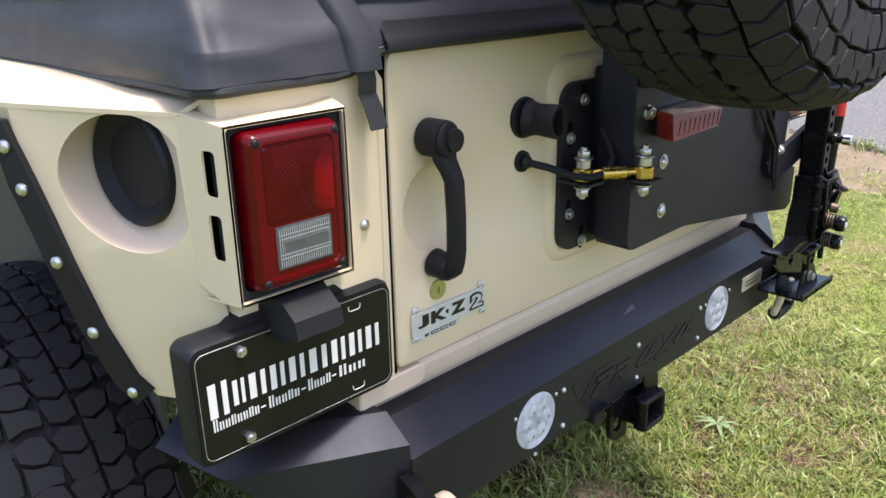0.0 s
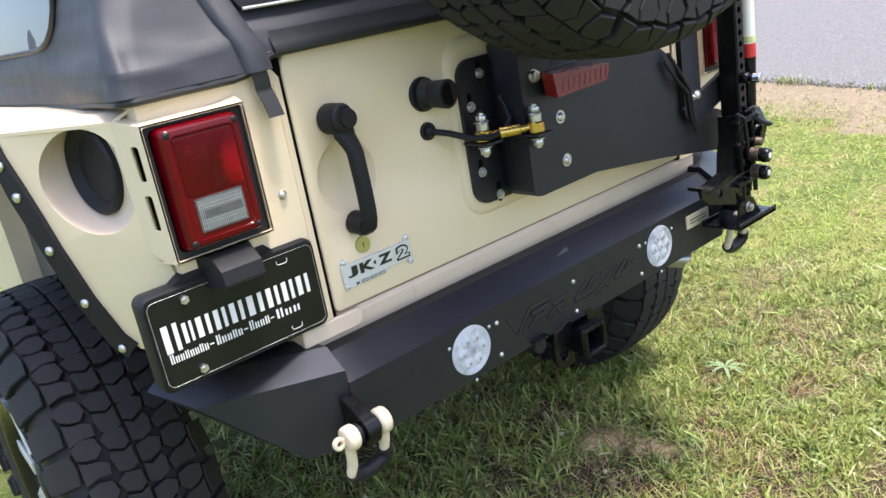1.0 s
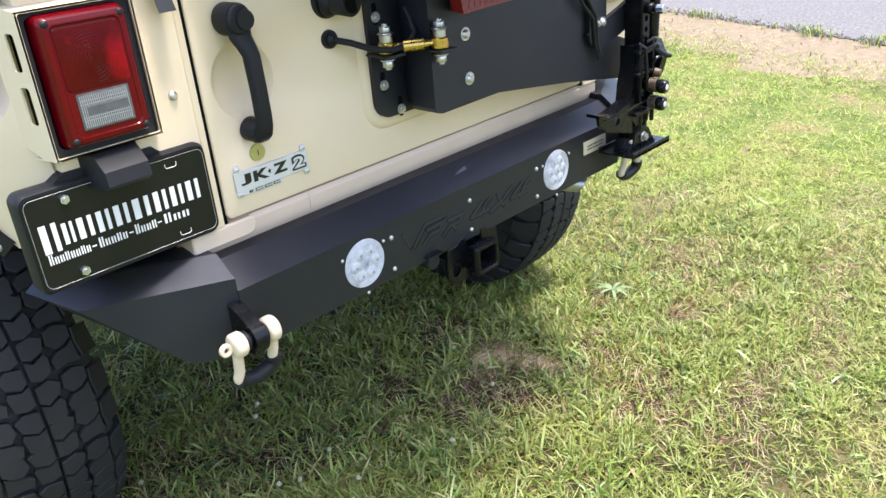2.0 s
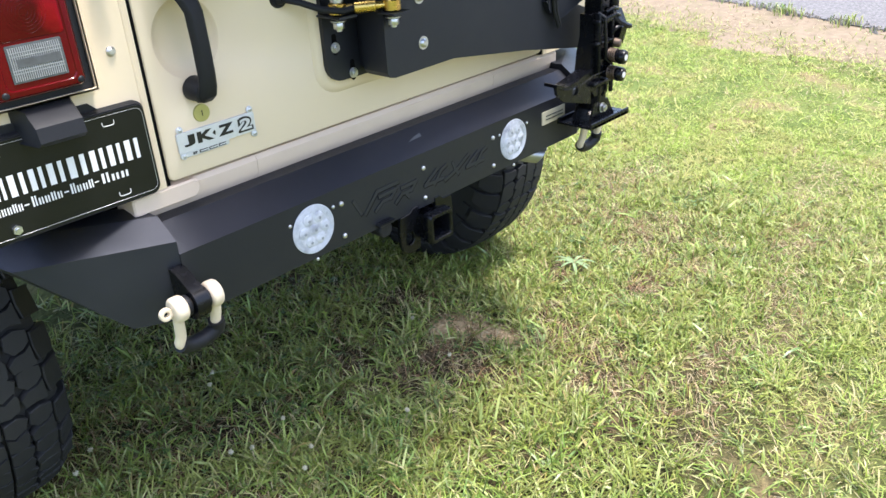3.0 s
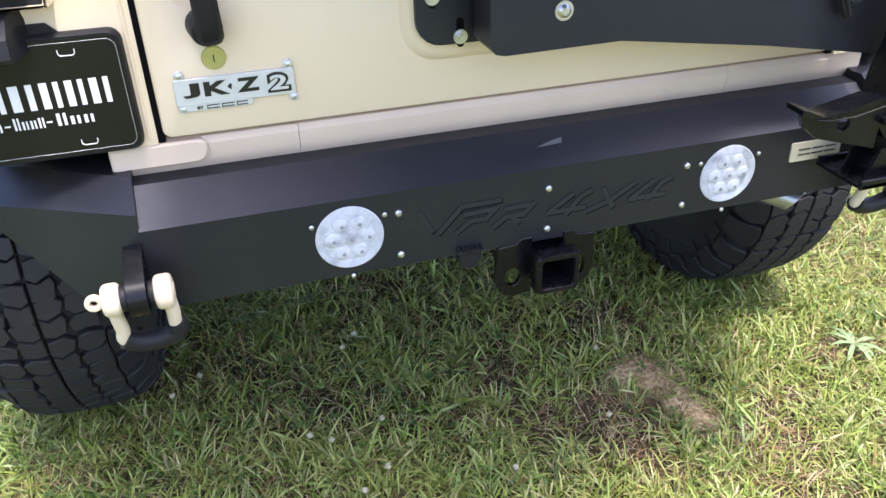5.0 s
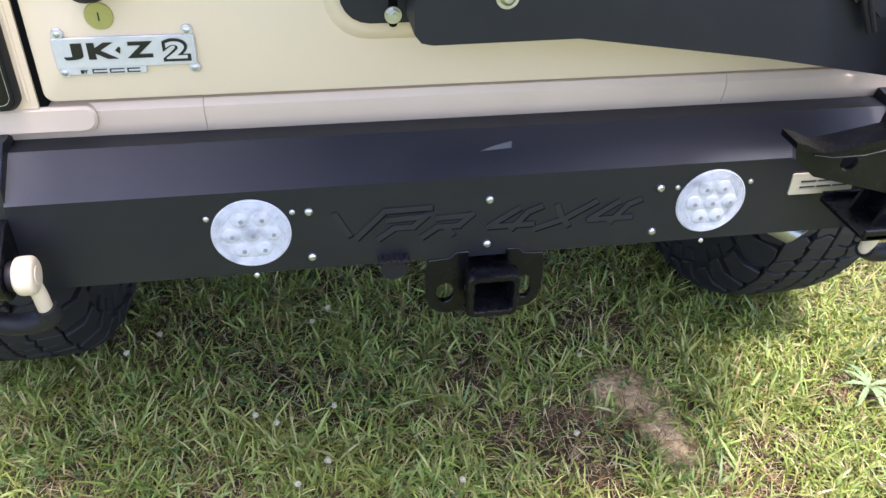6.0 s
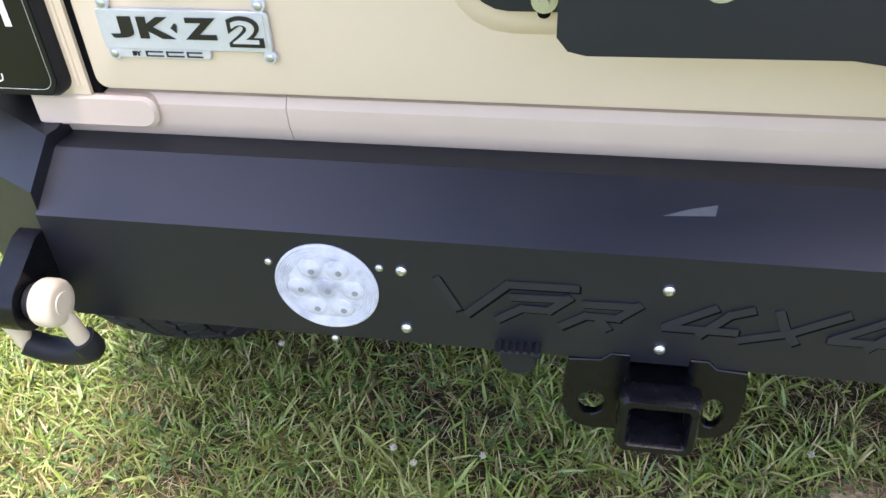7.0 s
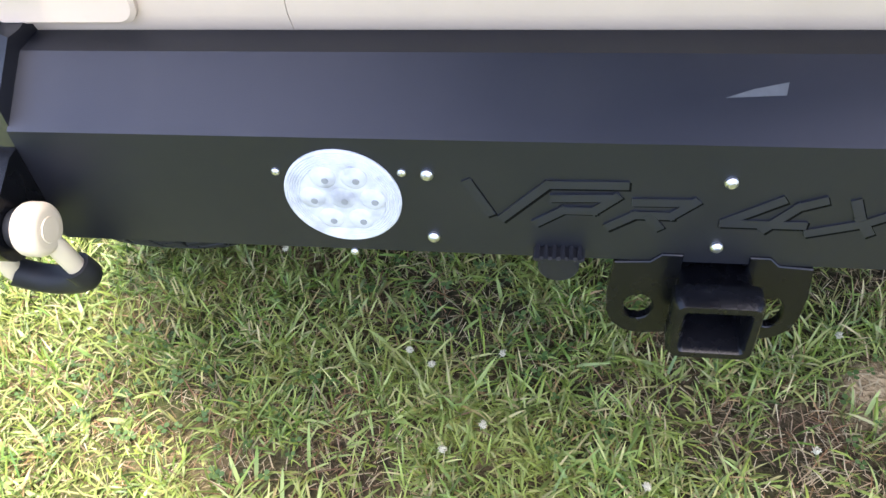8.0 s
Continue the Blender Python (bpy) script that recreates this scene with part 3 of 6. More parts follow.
# track rod between hinge and arm
bm = B()
cyl(bm, (-0.172, -0.060, 1.162), (-0.096, -0.123, 1.163), 0.0085, 0.0085, 6)
cyl(bm, (-0.150, -0.078, 1.162), (-0.118, -0.105, 1.163), 0.0115, 0.0115, 12)
for x, y in ((-0.174, -0.058), (-0.094, -0.124)):
    cyl(bm, (x, y, 1.152), (x, y, 1.173), 0.0165, 0.0165, 24)
bev(bm, 0.0015, 1, 50)
ROD = part("tie_rod", bm, GOLD, CARRIER, "gold zinc-plated tie rod with ball ends")
for x, y in ((-0.174, -0.058), (-0.094, -0.124)):
    for name, za, zb, r, s in (("nut", 1.125, 1.138, 0.0115, 6), ("washer", 1.138, 1.142, 0.015, 20), ("stud", 1.120, 1.208, 0.006, 16), ("spacer", 1.173, 1.188, 0.0125, 20), ("washer", 1.188, 1.191, 0.016, 20), ("nut", 1.191, 1.203, 0.0115, 6)):
        bm = B()
        cyl(bm, (x, y, za), (x, y, zb), r, r, s)
        part(name, bev(bm, 0.0012, 1, 50), ZINC, ROD)
for x0, x1, y0, y1 in ((-0.195, -0.150, -0.085, -0.018), (-0.118, -0.070, -0.150, -0.105)):
    bm = B()
    slab(bm, rrect(x0, x1, 1.146, 1.151, 0.002, 1), y0, y1)
    part("rod_tab", bm, POWDER, ROD)
# third brake lamp
bm = B()
prism(bm, [(-0.050, -0.150, 1.209), (0.102, -0.150, 1.213), (0.115, -0.150, 1.244), (-0.058, -0.150, 1.256)], (0, 0.030, 0.004))
bev(bm, 0.004, 2, 40)
BRAKE = part("brake_lamp", bm, REFLECT, CARRIER, "red brake lamp below the spare wheel")
for k in range(9):
    q = -0.036 + 0.0165 * k
    part("rib", prism(B(), [(q, -0.1499, 1.217), (q + 0.006, -0.1503, 1.217), (q + 0.012, -0.1503, 1.241), (q + 0.006, -0.1503, 1.241)], (0, -0.0008, 0)), REFLECT, BRAKE)
bm = box(B(), -0.045, 0.10, -0.121, -0.105, 1.212, 1.258)
part("lamp_base", bev(bm, 0.004), PLASTIC, BRAKE)
# mount between arm and spare wheel
bm = B()
box(bm, -0.18, 0.06, -0.20, -0.10, 1.62, 1.88)
box(bm, -0.10, 0.0, -0.13, -0.06, 1.30, 1.80)
bev(bm, 0.008)
part("wheel_mount", bm, POWDER, CARRIER)


# ---- wheels ----
R, HALF = 0.480, 0.165
PROFILE = [(-0.118, 0.236), (-0.136, 0.258), (-0.147, 0.310), (-0.149, 0.360), (-0.147, 0.405), (-0.141, 0.430), (-0.128, 0.446), (-0.090, 0.4580), (-0.045, 0.4620), (0.0, 0.463)]
PROFILE += [(-x, r) for x, r in PROFILE[-2::-1]]
PX = np.array(PROFILE)
STEP = np.r_[0, np.cumsum(np.hypot(*np.diff(PX, axis=0).T))]
STEP = STEP - STEP[-1] / 2


def on_tyre(s, a, h):
    """A place on the tyre: s metres across from the middle, a radians round, h metres above the carcass."""
    x, r = np.interp(s, STEP, PX[:, 0]), np.interp(s, STEP, PX[:, 1])
    x1, r1 = np.interp(s + 0.004, STEP, PX[:, 0]), np.interp(s + 0.004, STEP, PX[:, 1])
    x2, r2 = np.interp(s - 0.004, STEP, PX[:, 0]), np.interp(s - 0.004, STEP, PX[:, 1])
    n = Vector((-(r1 - r2), x1 - x2)).normalized()
    x, r = x + n.x * h, r + n.y * h
    return Vector((x, r * math.cos(a), r * math.sin(a)))


def tread_mesh(cells=False):
    """Blocks of the tread; with cells the shoulder and sidewall are broken up as finely as the middle."""
    bm = B()
    N = 33
    P = 2 * math.pi / N
    rnd = random.Random(4)
    shapes = []
    for side in (1, -1):
        shapes += [(side, [(0.111, 0.12), (0.108, 0.48), (0.113, 0.84), (0.150, 0.86), (0.184, 0.80), (0.184, 0.18), (0.150, 0.12)], 1),
                   (side, [(0.060, 0.00), (0.054, 0.30), (0.070, 0.47), (0.090, 0.42), (0.104, 0.30), (0.106, 0.02), (0.084, -0.08)], 0),
                   (side, [(0.068, 0.53), (0.052, 0.66), (0.056, 0.90), (0.082, 0.86), (0.105, 0.92), (0.103, 0.38), (0.090, 0.48)], 0),
                   (side, [(0.004, 0.04), (0.003, 0.40), (0.018, 0.50), (0.046, 0.36), (0.053, 0.10), (0.034, -0.04)], 0),
                   (side, [(0.020, 0.56), (0.003, 0.47), (0.003, 0.92), (0.022, 0.99), (0.045, 0.90), (0.049, 0.56), (0.044, 0.44)], 0)]
        wall = [(side, [(0.196, 0.08), (0.194, 0.50), (0.212, 0.62), (0.238, 0.52), (0.240, 0.20), (0.220, 0.02)], 0),
                (side, [(0.194, 0.60), (0.214, 0.70), (0.240, 0.60), (0.242, 1.08), (0.220, 0.96), (0.196, 1.00)], 0)]
        if cells:
            shapes = [s for s in shapes if not (s[2] and s[0] == side)]
            shapes += [(side, [(0.111, 0.10), (0.108, 0.50), (0.124, 0.60), (0.146, 0.52), (0.150, 0.16), (0.130, 0.02)], 0),
                       (side, [(0.110, 0.60), (0.126, 0.68), (0.150, 0.60), (0.152, 1.06), (0.130, 0.94), (0.112, 1.02)], 0),
                       (side, [(0.157, 0.14), (0.153, 0.56), (0.170, 0.66), (0.188, 0.54), (0.190, 0.20), (0.172, 0.06)], 0),
                       (side, [(0.153, 0.64), (0.172, 0.74), (0.190, 0.62), (0.191, 1.10), (0.174, 0.98), (0.159, 1.06)], 0)] + wall
            shapes += [(side, [(s + 0.052, t + 0.3) for s, t in p], 0) for _, p, _ in wall]
        else:
            shapes += [(side, [(0.192, 0.16), (0.192, 0.80), (0.226, 0.74), (0.226, 0.24)], 0)]
    for k in range(N):
        for side, poly, sh in shapes:
            off = (0.5 if side < 0 else 0) + 0.05 * math.sin(k * 2.4)
            long = (1.03 if (k + (side < 0)) % 2 else 0.97) if sh else 1.0
            pts = [(side * (s if s < 0.12 else s * long), (k + off + t + 0.03 * (rnd.random() - 0.5)) * P) for s, t in poly]
            cs, ca = sum(p[0] for p in pts) / len(pts), sum(p[1] for p in pts) / len(pts)
            base = [bm.verts.new(on_tyre(s, a, -0.002)) for s, a in pts]
            mid = [bm.verts.new(on_tyre(cs + (s - cs) * 1.02, ca + (a - ca) * 1.02, 0.0160)) for s, a in pts]
            top = [bm.verts.new(on_tyre(cs + (s - cs) * 0.955, ca + (a - ca) * 0.955, 0.0185)) for s, a in pts]
            n = len(pts)
            if abs(cs) > 0.2 and not cells:
                for v, (s, a), k2, h in [(v, p, 0.965, 0.006) for v, p in zip(mid, pts)] + [(v, p, 0.91, 0.0075) for v, p in zip(top, pts)]:
                    v.co = on_tyre(cs + (s - cs) * k2, ca + (a - ca) * k2, h)
            for lo, hi in ((base, mid), (mid, top)):
                for i in range(n):
                    bm.faces.new((lo[i], lo[(i + 1) % n], hi[(i + 1) % n], hi[i]))
            bm.faces.new(top)
    return bm


def wheel(m, name, label):
    """Rim with tyre and tread; axis along x, outer face to -x."""
    first = wheel.made.get("rim")
    if first:
        rim = again(first, CAR, m, name)
        tagged(rim, label)
        again(wheel.made["tyre"], rim, Matrix.Identity(4), "tyre")
        if name == "spare_wheel":
            part("tread", tread_mesh(True), RUBBER, rim, "dense mud-terrain tread blocks", 30)
        else:
            again(wheel.made["tread"], rim, Matrix.Identity(4), "tread")
        for s in wheel.made["spokes"]:
            again(s, rim, s.matrix_basis.copy(), s.name.split(".")[0])
        again(wheel.made["cap"], rim, Matrix.Identity(4), "centre_cap")
        return rim
    bm = B()
    rings = [[Vector((x, r * math.cos(a), r * math.sin(a))) for a in [2 * math.pi * i / 64 for i in range(64)]] for x, r in ((0.12, 0.19), (0.12, 0.232), (0.112, 0.235), (0.10, 0.212), (-0.08, 0.205), (-0.118, 0.222), (-0.136, 0.246), (-0.146, 0.242), (-0.142, 0.222), (-0.120, 0.200), (-0.06, 0.192), (0.03, 0.18), (0.05, 0.05))]
    loft(bm, rings, closed=True, caps=True)
    cyl(bm, (-0.03, 0, 0), (-0.110, 0, 0), 0.085, 0.075, 32)
    rim = part(name, bm, STEEL, CAR, label, m=m)
    bm = B()
    loft(bm, [[Vector((x, r * math.cos(a), r * math.sin(a))) for x, r in PROFILE] for a in [2 * math.pi * i / 96 for i in range(97)]])
    bmesh.ops.remove_doubles(bm, verts=bm.verts, dist=1e-5)
    tyre = part("tyre", bm, RUBBER, rim, "black rubber tyre carcass")
    tread = part("tread", tread_mesh(), RUBBER, rim, "chunky mud-terrain tread blocks", 30)
    spokes = []
    for k in range(8):
        bm = B()
        box(bm, -0.120, -0.05, -0.024, 0.024, 0.05, 0.205)
        spokes.append(part("spoke", bev(bm, 0.002, 1), STEEL, rim, m=Matrix.Rotation(2 * math.pi * k / 8, 4, 'X')))
        bm = B()
        box(bm, -0.1275, -0.1195, -0.019, 0.019, 0.085, 0.212)
        bev(bm, 0.0015, 1)
        spokes.append(part("spoke_face", bm, ALU, rim, "machined bright spoke face", m=Matrix.Rotation(2 * math.pi * k / 8, 4, 'X')))
    bm = B()
    cyl(bm, (-0.108, 0, 0), (-0.132, 0, 0), 0.045, 0.038, 24)
    cap = part("centre_cap", bev(bm, 0.003), PLASTIC, rim)
    wheel.made.update(rim=rim, tyre=tyre, tread=tread, spokes=spokes, cap=cap)
    return rim


wheel.made = {}
SLIM, WIDE = Matrix.Diagonal((0.92, 1, 1, 1)), Matrix.Diagonal((0.98, 1, 1, 1))
wheel(pose(-0.868, 0.79, 0.472, 12) @ WIDE, "wheel", "black wheel with bright spoke edges and mud tyre")
wheel(pose(0.886, 0.79, 0.472, 40, 0, 180) @ WIDE, "wheel", "black wheel with bright spoke edges and mud tyre")
wheel(pose(-0.024, -0.283, 1.762, 25, 0, 90) @ SLIM, "spare_wheel", "spare wheel with mud tyre on the carrier")

# ---- rear bumper ----
bm = B()
prof = [(BUMP_Y, FACE_BOT), (BUMP_Y, FACE_TOP), (RIDGE_Y, RIDGE_Z), (0.012, RIDGE_Z), (0.012, 0.80), (-0.03, FACE_BOT)]
prism(bm, [(-0.598, y, z) for y, z in prof], (1.196, 0, 0))
bev(bm, 0.004, 2)
BUMPER = part("bumper", bm, POWDER, CAR, "black steel plate bumper with lamps and lettering")


def wing(side):
    # raised bumper end, swept forward and tapering
    top = [(-0.597, -0.077, 0.849), (-0.826, 0.042, 0.849), (-0.862, 0.165, 0.862), (-0.80, 0.20, 0.885), (-0.60, 0.030, 0.886), (-0.597, -0.010, 0.882)]
    bot = [(-0.597, -0.081, 0.700), (-0.690, -0.040, 0.705), (-0.835, 0.150, 0.835), (-0.80, 0.20, 0.84), (-0.60, 0.030, 0.80), (-0.597, 0.0, 0.72)]
    bm = B()
    a = [bm.verts.new(p) for p in top]
    ridge = [bm.verts.new(p) for p in ((-0.597, -0.028, 0.884), (-0.80, 0.088, 0.886))]
    b = [bm.verts.new(p) for p in bot]
    bm.faces.new((a[0], a[1], ridge[1], ridge[0]))
    bm.faces.new((a[1], a[2], a[3], ridge[1]))
    bm.faces.new((ridge[0], ridge[1], a[3], a[4], a[5]))
    bm.faces.new((a[0], ridge[0], a[5], b[5], b[0]))
    bm.faces.new((a[0], b[0], b[1], a[1]))
    bm.faces.new((a[1], b[1], b[2], a[2]))
    bm.faces.new((a[2], b[2], b[3], a[3]))
    bm.faces.new((a[3], b[3], b[4], a[4]))
    bm.faces.new((a[4], b[4], b[5], a[5]))
    bm.faces.new(b)
    bev(bm, 0.003, 2, 12)
    if side > 0:
        mirrored(bm)
    return part("bumper_end", bm, POWDER, BUMPER)


wing(-1)
wing(1)
for x in (-0.239, 0.0, 0.241):
    for z in (0.791, 0.720):
        bolt(BUMPER, (x, BUMP_Y, z), r=0.0055, h=0.005, washer=0.0)
for cx in (-0.314, 0.3205):
    bm = B()
    cz = 0.764
    rings = [[(cx + r * math.cos(a), y, cz + r * math.sin(a)) for a in [2 * math.pi * i / 48 for i in range(48)]] for r, y in [(0.0510, BUMP_Y + 0.002), (0.0510, BUMP_Y - 0.0015)] + [(0.0500 - 0.0011 * j, BUMP_Y - (0.0028 if j % 2 else 0.0020)) for j in range(13)] + [(0.030, BUMP_Y - 0.0030), (0.001, BUMP_Y - 0.0032)]]
    loft(bm, rings, closed=True, caps=True)
    LAMP = part("reversing_lamp", bm, LED, BUMPER, "round clear flush-mounted lamp")
    for k in range(7):
        a = 2 * math.pi * k / 6
        rr = 0.0 if k == 6 else 0.0265
        bm = B()
        ball(bm, (cx + rr * math.cos(a), BUMP_Y - 0.0028, cz + rr * math.sin(a)), (0.0115, 0.0026, 0.0115), 18)
        part("lens_bubble", bm, LED, LAMP)
        bm = B()
        cyl(bm, (cx + rr * math.cos(a) + 0.002, BUMP_Y - 0.004, cz + rr * math.sin(a) - 0.002), (cx + rr * math.cos(a) + 0.002, BUMP_Y - 0.0058, cz + rr * math.sin(a) - 0.002), 0.0036, 0.003, 10)
        part("chip", bm, LED_DARK, LAMP)
    for dx, dz in ((-0.054, 0.026), (0.054, 0.028), (0.0, -0.067)):
        bolt(BUMPER, (cx + dx, BUMP_Y, cz + dz), r=0.0038, h=0.003)

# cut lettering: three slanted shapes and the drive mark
MARKS = ((((-0.206, 0.784), (-0.189, 0.751)), ((-0.178, 0.746), (-0.141, 0.784), (-0.080, 0.785))),
         (((-0.149, 0.742), (-0.128, 0.757), (-0.103, 0.757), (-0.086, 0.773)), ((-0.136, 0.770), (-0.088, 0.772))),
         (((-0.090, 0.740), (-0.070, 0.754), (-0.041, 0.754), (-0.024, 0.770)), ((-0.070, 0.768), (-0.026, 0.769)), ((-0.058, 0.752), (-0.050, 0.741))))
FOUR = (((0.003, 0.750), (0.041, 0.774)), ((0.001, 0.748), (0.062, 0.748)), ((0.033, 0.743), (0.055, 0.768), (0.072, 0.775)))
CROSS = (((0.096, 0.774), (0.103, 0.757), (0.113, 0.742)), ((0.068, 0.740), (0.107, 0.752), (0.150, 0.777)))
for marks, name, label in ((MARKS, "cut_mark", ""), ((FOUR, CROSS, [[(x + 0.142, z) for x, z in q] for q in FOUR]), "lettering", "4X4 cut through the bumper face")):
    for strokes in marks:
        bm = B()
        for pts in strokes:
            stroke(bm, pts, 0.0080, BUMP_Y - 0.0012, BUMP_Y + 0.003)
        part(name, bm, LETTER, BUMPER, label)
        # dark offset copy paints the shadow along each stroke's lower right edge
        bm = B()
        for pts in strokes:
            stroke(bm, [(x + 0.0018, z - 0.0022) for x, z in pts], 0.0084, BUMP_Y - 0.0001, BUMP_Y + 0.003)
        part("cut_shadow", bm, HOLE, BUMPER)

bm = B()
slab(bm, rrect(0.437, 0.536, 0.766, 0.800, 0.002, 1), BUMP_Y, BUMP_Y - 0.0025)
TAGP = part("maker_tag", bm, TAG, BUMPER, "small beige maker tag")
for x0, x1 in ((0.452, 0.475), (0.478, 0.500), (0.503, 0.526)):
    for z in (0.7770, 0.7860):
        part("bar", box(B(), x0, x1, BUMP_Y - 0.0033, BUMP_Y - 0.002, z, z + 0.0022), PLASTIC, TAGP)

# worn pale mark on the slope
bm = B()
up = Vector((0, -0.58, 0.81)) * 0.0012
bm.faces.new([bm.verts.new(Vector(p) + up) for p in ((-0.011, -0.051, 0.8474), (0.010, -0.045, 0.8516), (0.035, -0.0405, 0.8548), (0.033, -0.049, 0.8488))])
part("worn_mark", bm, mat("bare_scuff", (0.085, 0.088, 0.095), 0.6, vary=0.3, scale=120), BUMPER, smooth=0)
# shackle tabs
for side in (-1, 1):
    bm = B()
    x = -0.610
    prism(bm, [(x - 0.0135, -0.079, 0.808), (x - 0.0135, -0.093, 0.807)] + [(x - 0.0135, p.y, p.z) for p in arc((0, -0.127, 0.757), 0.030, 78, -100, 14, (0, -1, 0), (0, 0, 1))] + [(x - 0.0135, -0.079, 0.732)], (0.025, 0, 0))
    bev(bm, 0.005, 2)
    if side > 0:
        mirrored(bm)
    part("shackle_tab", bm, STEEL, BUMPER)

# ---- tow hitch ----
def square(x, z, w, h, r, y):
    return [(a, y, b) for a, b in rrect(x - w, x + w, z - h, z + h, r, 4)]


bm = B()
loft(bm, [square(0.0035, 0.661, w, h, r, y) for w, h, r, y in ((0.031, 0.031, 0.006, 0.25), (0.031, 0.031, 0.006, -0.098), (0.037, 0.036, 0.008, -0.103), (0.0375, 0.0365, 0.009, -0.121), (0.034, 0.033, 0.008, -0.1275), (0.0285, 0.0265, 0.005, -0.1275), (0.0255, 0.0235, 0.003, -0.123), (0.0255, 0.0235, 0.003, 0.25))], closed=True)
HITCH = part("tow_hitch", bm, STEEL, CAR, "glossy black square receiver hitch", 50)
for side in (-1, 1):
    bm = B()
    w = 0.0135 if side < 0 else 0.0115
    hole = [(0.060 + w * math.cos(a), 0.641 + (0.0165 if side < 0 else 0.020) * math.sin(a)) for a in [2 * math.pi * i / 20 for i in range(20)]]
    sheet(bm, [[(0.028, 0.710), (0.046, 0.710), (0.055, 0.701), (0.085, 0.699), (0.089, 0.660), (0.088, 0.634), (0.083, 0.618), (0.071, 0.607), (0.056, 0.603), (0.028, 0.607)], hole], lambda a, b: Vector((0.003 + side * a * (1.0 if side < 0 else 0.93), -0.0835, b)), (0, 0.010, 0))
    bev(bm, 0.001, 1, 60)
    part("chain_plate", bm, STEEL, HITCH)
bm = B()
box(bm, -0.07, 0.075, -0.07, -0.02, 0.69, 0.73)
part("crossbar", bev(bm, 0.006), STEEL, HITCH)
bm = B()
cyl(bm, (-0.130, -0.088, 0.692), (-0.130, -0.030, 0.694), 0.018, 0.020, 20)
SOCKET = part("trailer_socket", bev(bm, 0.002, 1, 50), PLASTIC, HITCH, "black trailer wiring socket")
part("socket_lid", bev(box(B(), -0.152, -0.108, -0.095, -0.030, 0.706, 0.712), 0.002, 1), PLASTIC, SOCKET)
for k in range(6):
    part("lid_rib", box(B(), -0.150 + k * 0.0072, -0.1465 + k * 0.0072, -0.098, -0.03, 0.7118, 0.7145), PLASTIC, SOCKET)

# exhaust tip turned outwards, with a slash-cut end
bm = B()
AX0, AX1 = Vector((0.42, 0.13, 0.668)), Vector((0.540, -0.004, 0.640))
along = (AX1 - AX0).normalized()
over = Vector((0, 0, 1))
beside = along.cross(over).normalized()
rings = []
for r, f, cut in ((0.025, 0.0, 0.0), (0.025, 0.6, 0.0), (0.0255, 1.0, 0.016), (0.0247, 1.004, 0.016), (0.0237, 0.99, 0.016), (0.023, 0.6, 0.0), (0.023, 0.0, 0.0)):
    rings.append([AX0.lerp(AX1, f) + r * (math.cos(a) * beside + math.sin(a) * over) + along * cut * math.sin(a) for a in [2 * math.pi * k / 32 for k in range(32)]])
loft(bm, rings, closed=True)
part("exhaust_tip", bm, mat("brushed_tip", (0.42, 0.42, 0.43), 0.32, 0.8, vary=0.15, scale=60), CAR, "bright exhaust tip below the bumper")

# ---- plate, bracket and lamp ----
bm = B()
loft(bm, [[(x, y, z) for x, z in rrect(-0.8825 + d, -0.5695 - d, 0.9175 + d, 1.0815 - d, 0.016)] for d, y in ((0.004, 0.035), (0.0, 0.02), (0.0, -0.010), (0.003, -0.016))], closed=True, caps=True)
prism(bm, [(-0.84, -0.004, 1.07), (-0.80, -0.004, 1.094), (-0.655, -0.004, 1.094), (-0.63, -0.004, 1.07)], (0, 0.026, 0))
BRACKET = part("plate_bracket", bm, PLASTIC, CAR, "black plastic plate bracket")
bm = B()
slab(bm, rrect(-0.8785, -0.5735, 0.924, 1.076, 0.014), -0.0165, -0.0185)
PL = part("plate", bm, PLATE, BRACKET, "glossy black dealer plate with white bars")
rim = rrect(-0.8745, -0.5775, 0.928, 1.072, 0.012)
part("rim_line", tube(B(), [(x, -0.0186, z) for x, z in rim + rim[:1]], 0.00025, 6), ALU, PL)
for x, z in ((-0.815, 1.060), (-0.815, 0.940)):
    bolt(PL, (x, -0.0185, z), r=0.0075, h=0.006, dome=False, name="screw")
for x, z in ((-0.637, 1.060), (-0.637, 0.940)):
    pts = [(x - 0.010, -0.0187, z + 0.003)] + arc((x - 0.006, -0.0187, z - 0.0005), 0.004, 180, 270, 4) + arc((x + 0.006, -0.0187, z - 0.0005), 0.004, 270, 360, 4) + [(x + 0.010, -0.0187, z + 0.003)]
    part("slot_rim", tube(B(), pts, 0.0007, 5), WHITE, PL)
# upper row of large bars in pairs, a broad one and a slim one; lower row of small ones
x = -0.8665
for k, w in enumerate((0.033, 0.021, 0.030, 0.027, 0.030, 0.036, 0.029, 0.028, 0.030)):
    h = 0.046 if k == 0 else 0.034
    z0 = 0.984 if k == 0 else 0.990
    for f0, f1 in ((0.10, 0.42), (0.66, 0.88)):
        part("bar", slab(B(), [(x + w * f0, z0), (x + w * f1, z0), (x + w * f1, z0 + h), (x + w * f0, z0 + h)], -0.0183, -0.0190), WHITE, PL)
    x += w + 0.0012
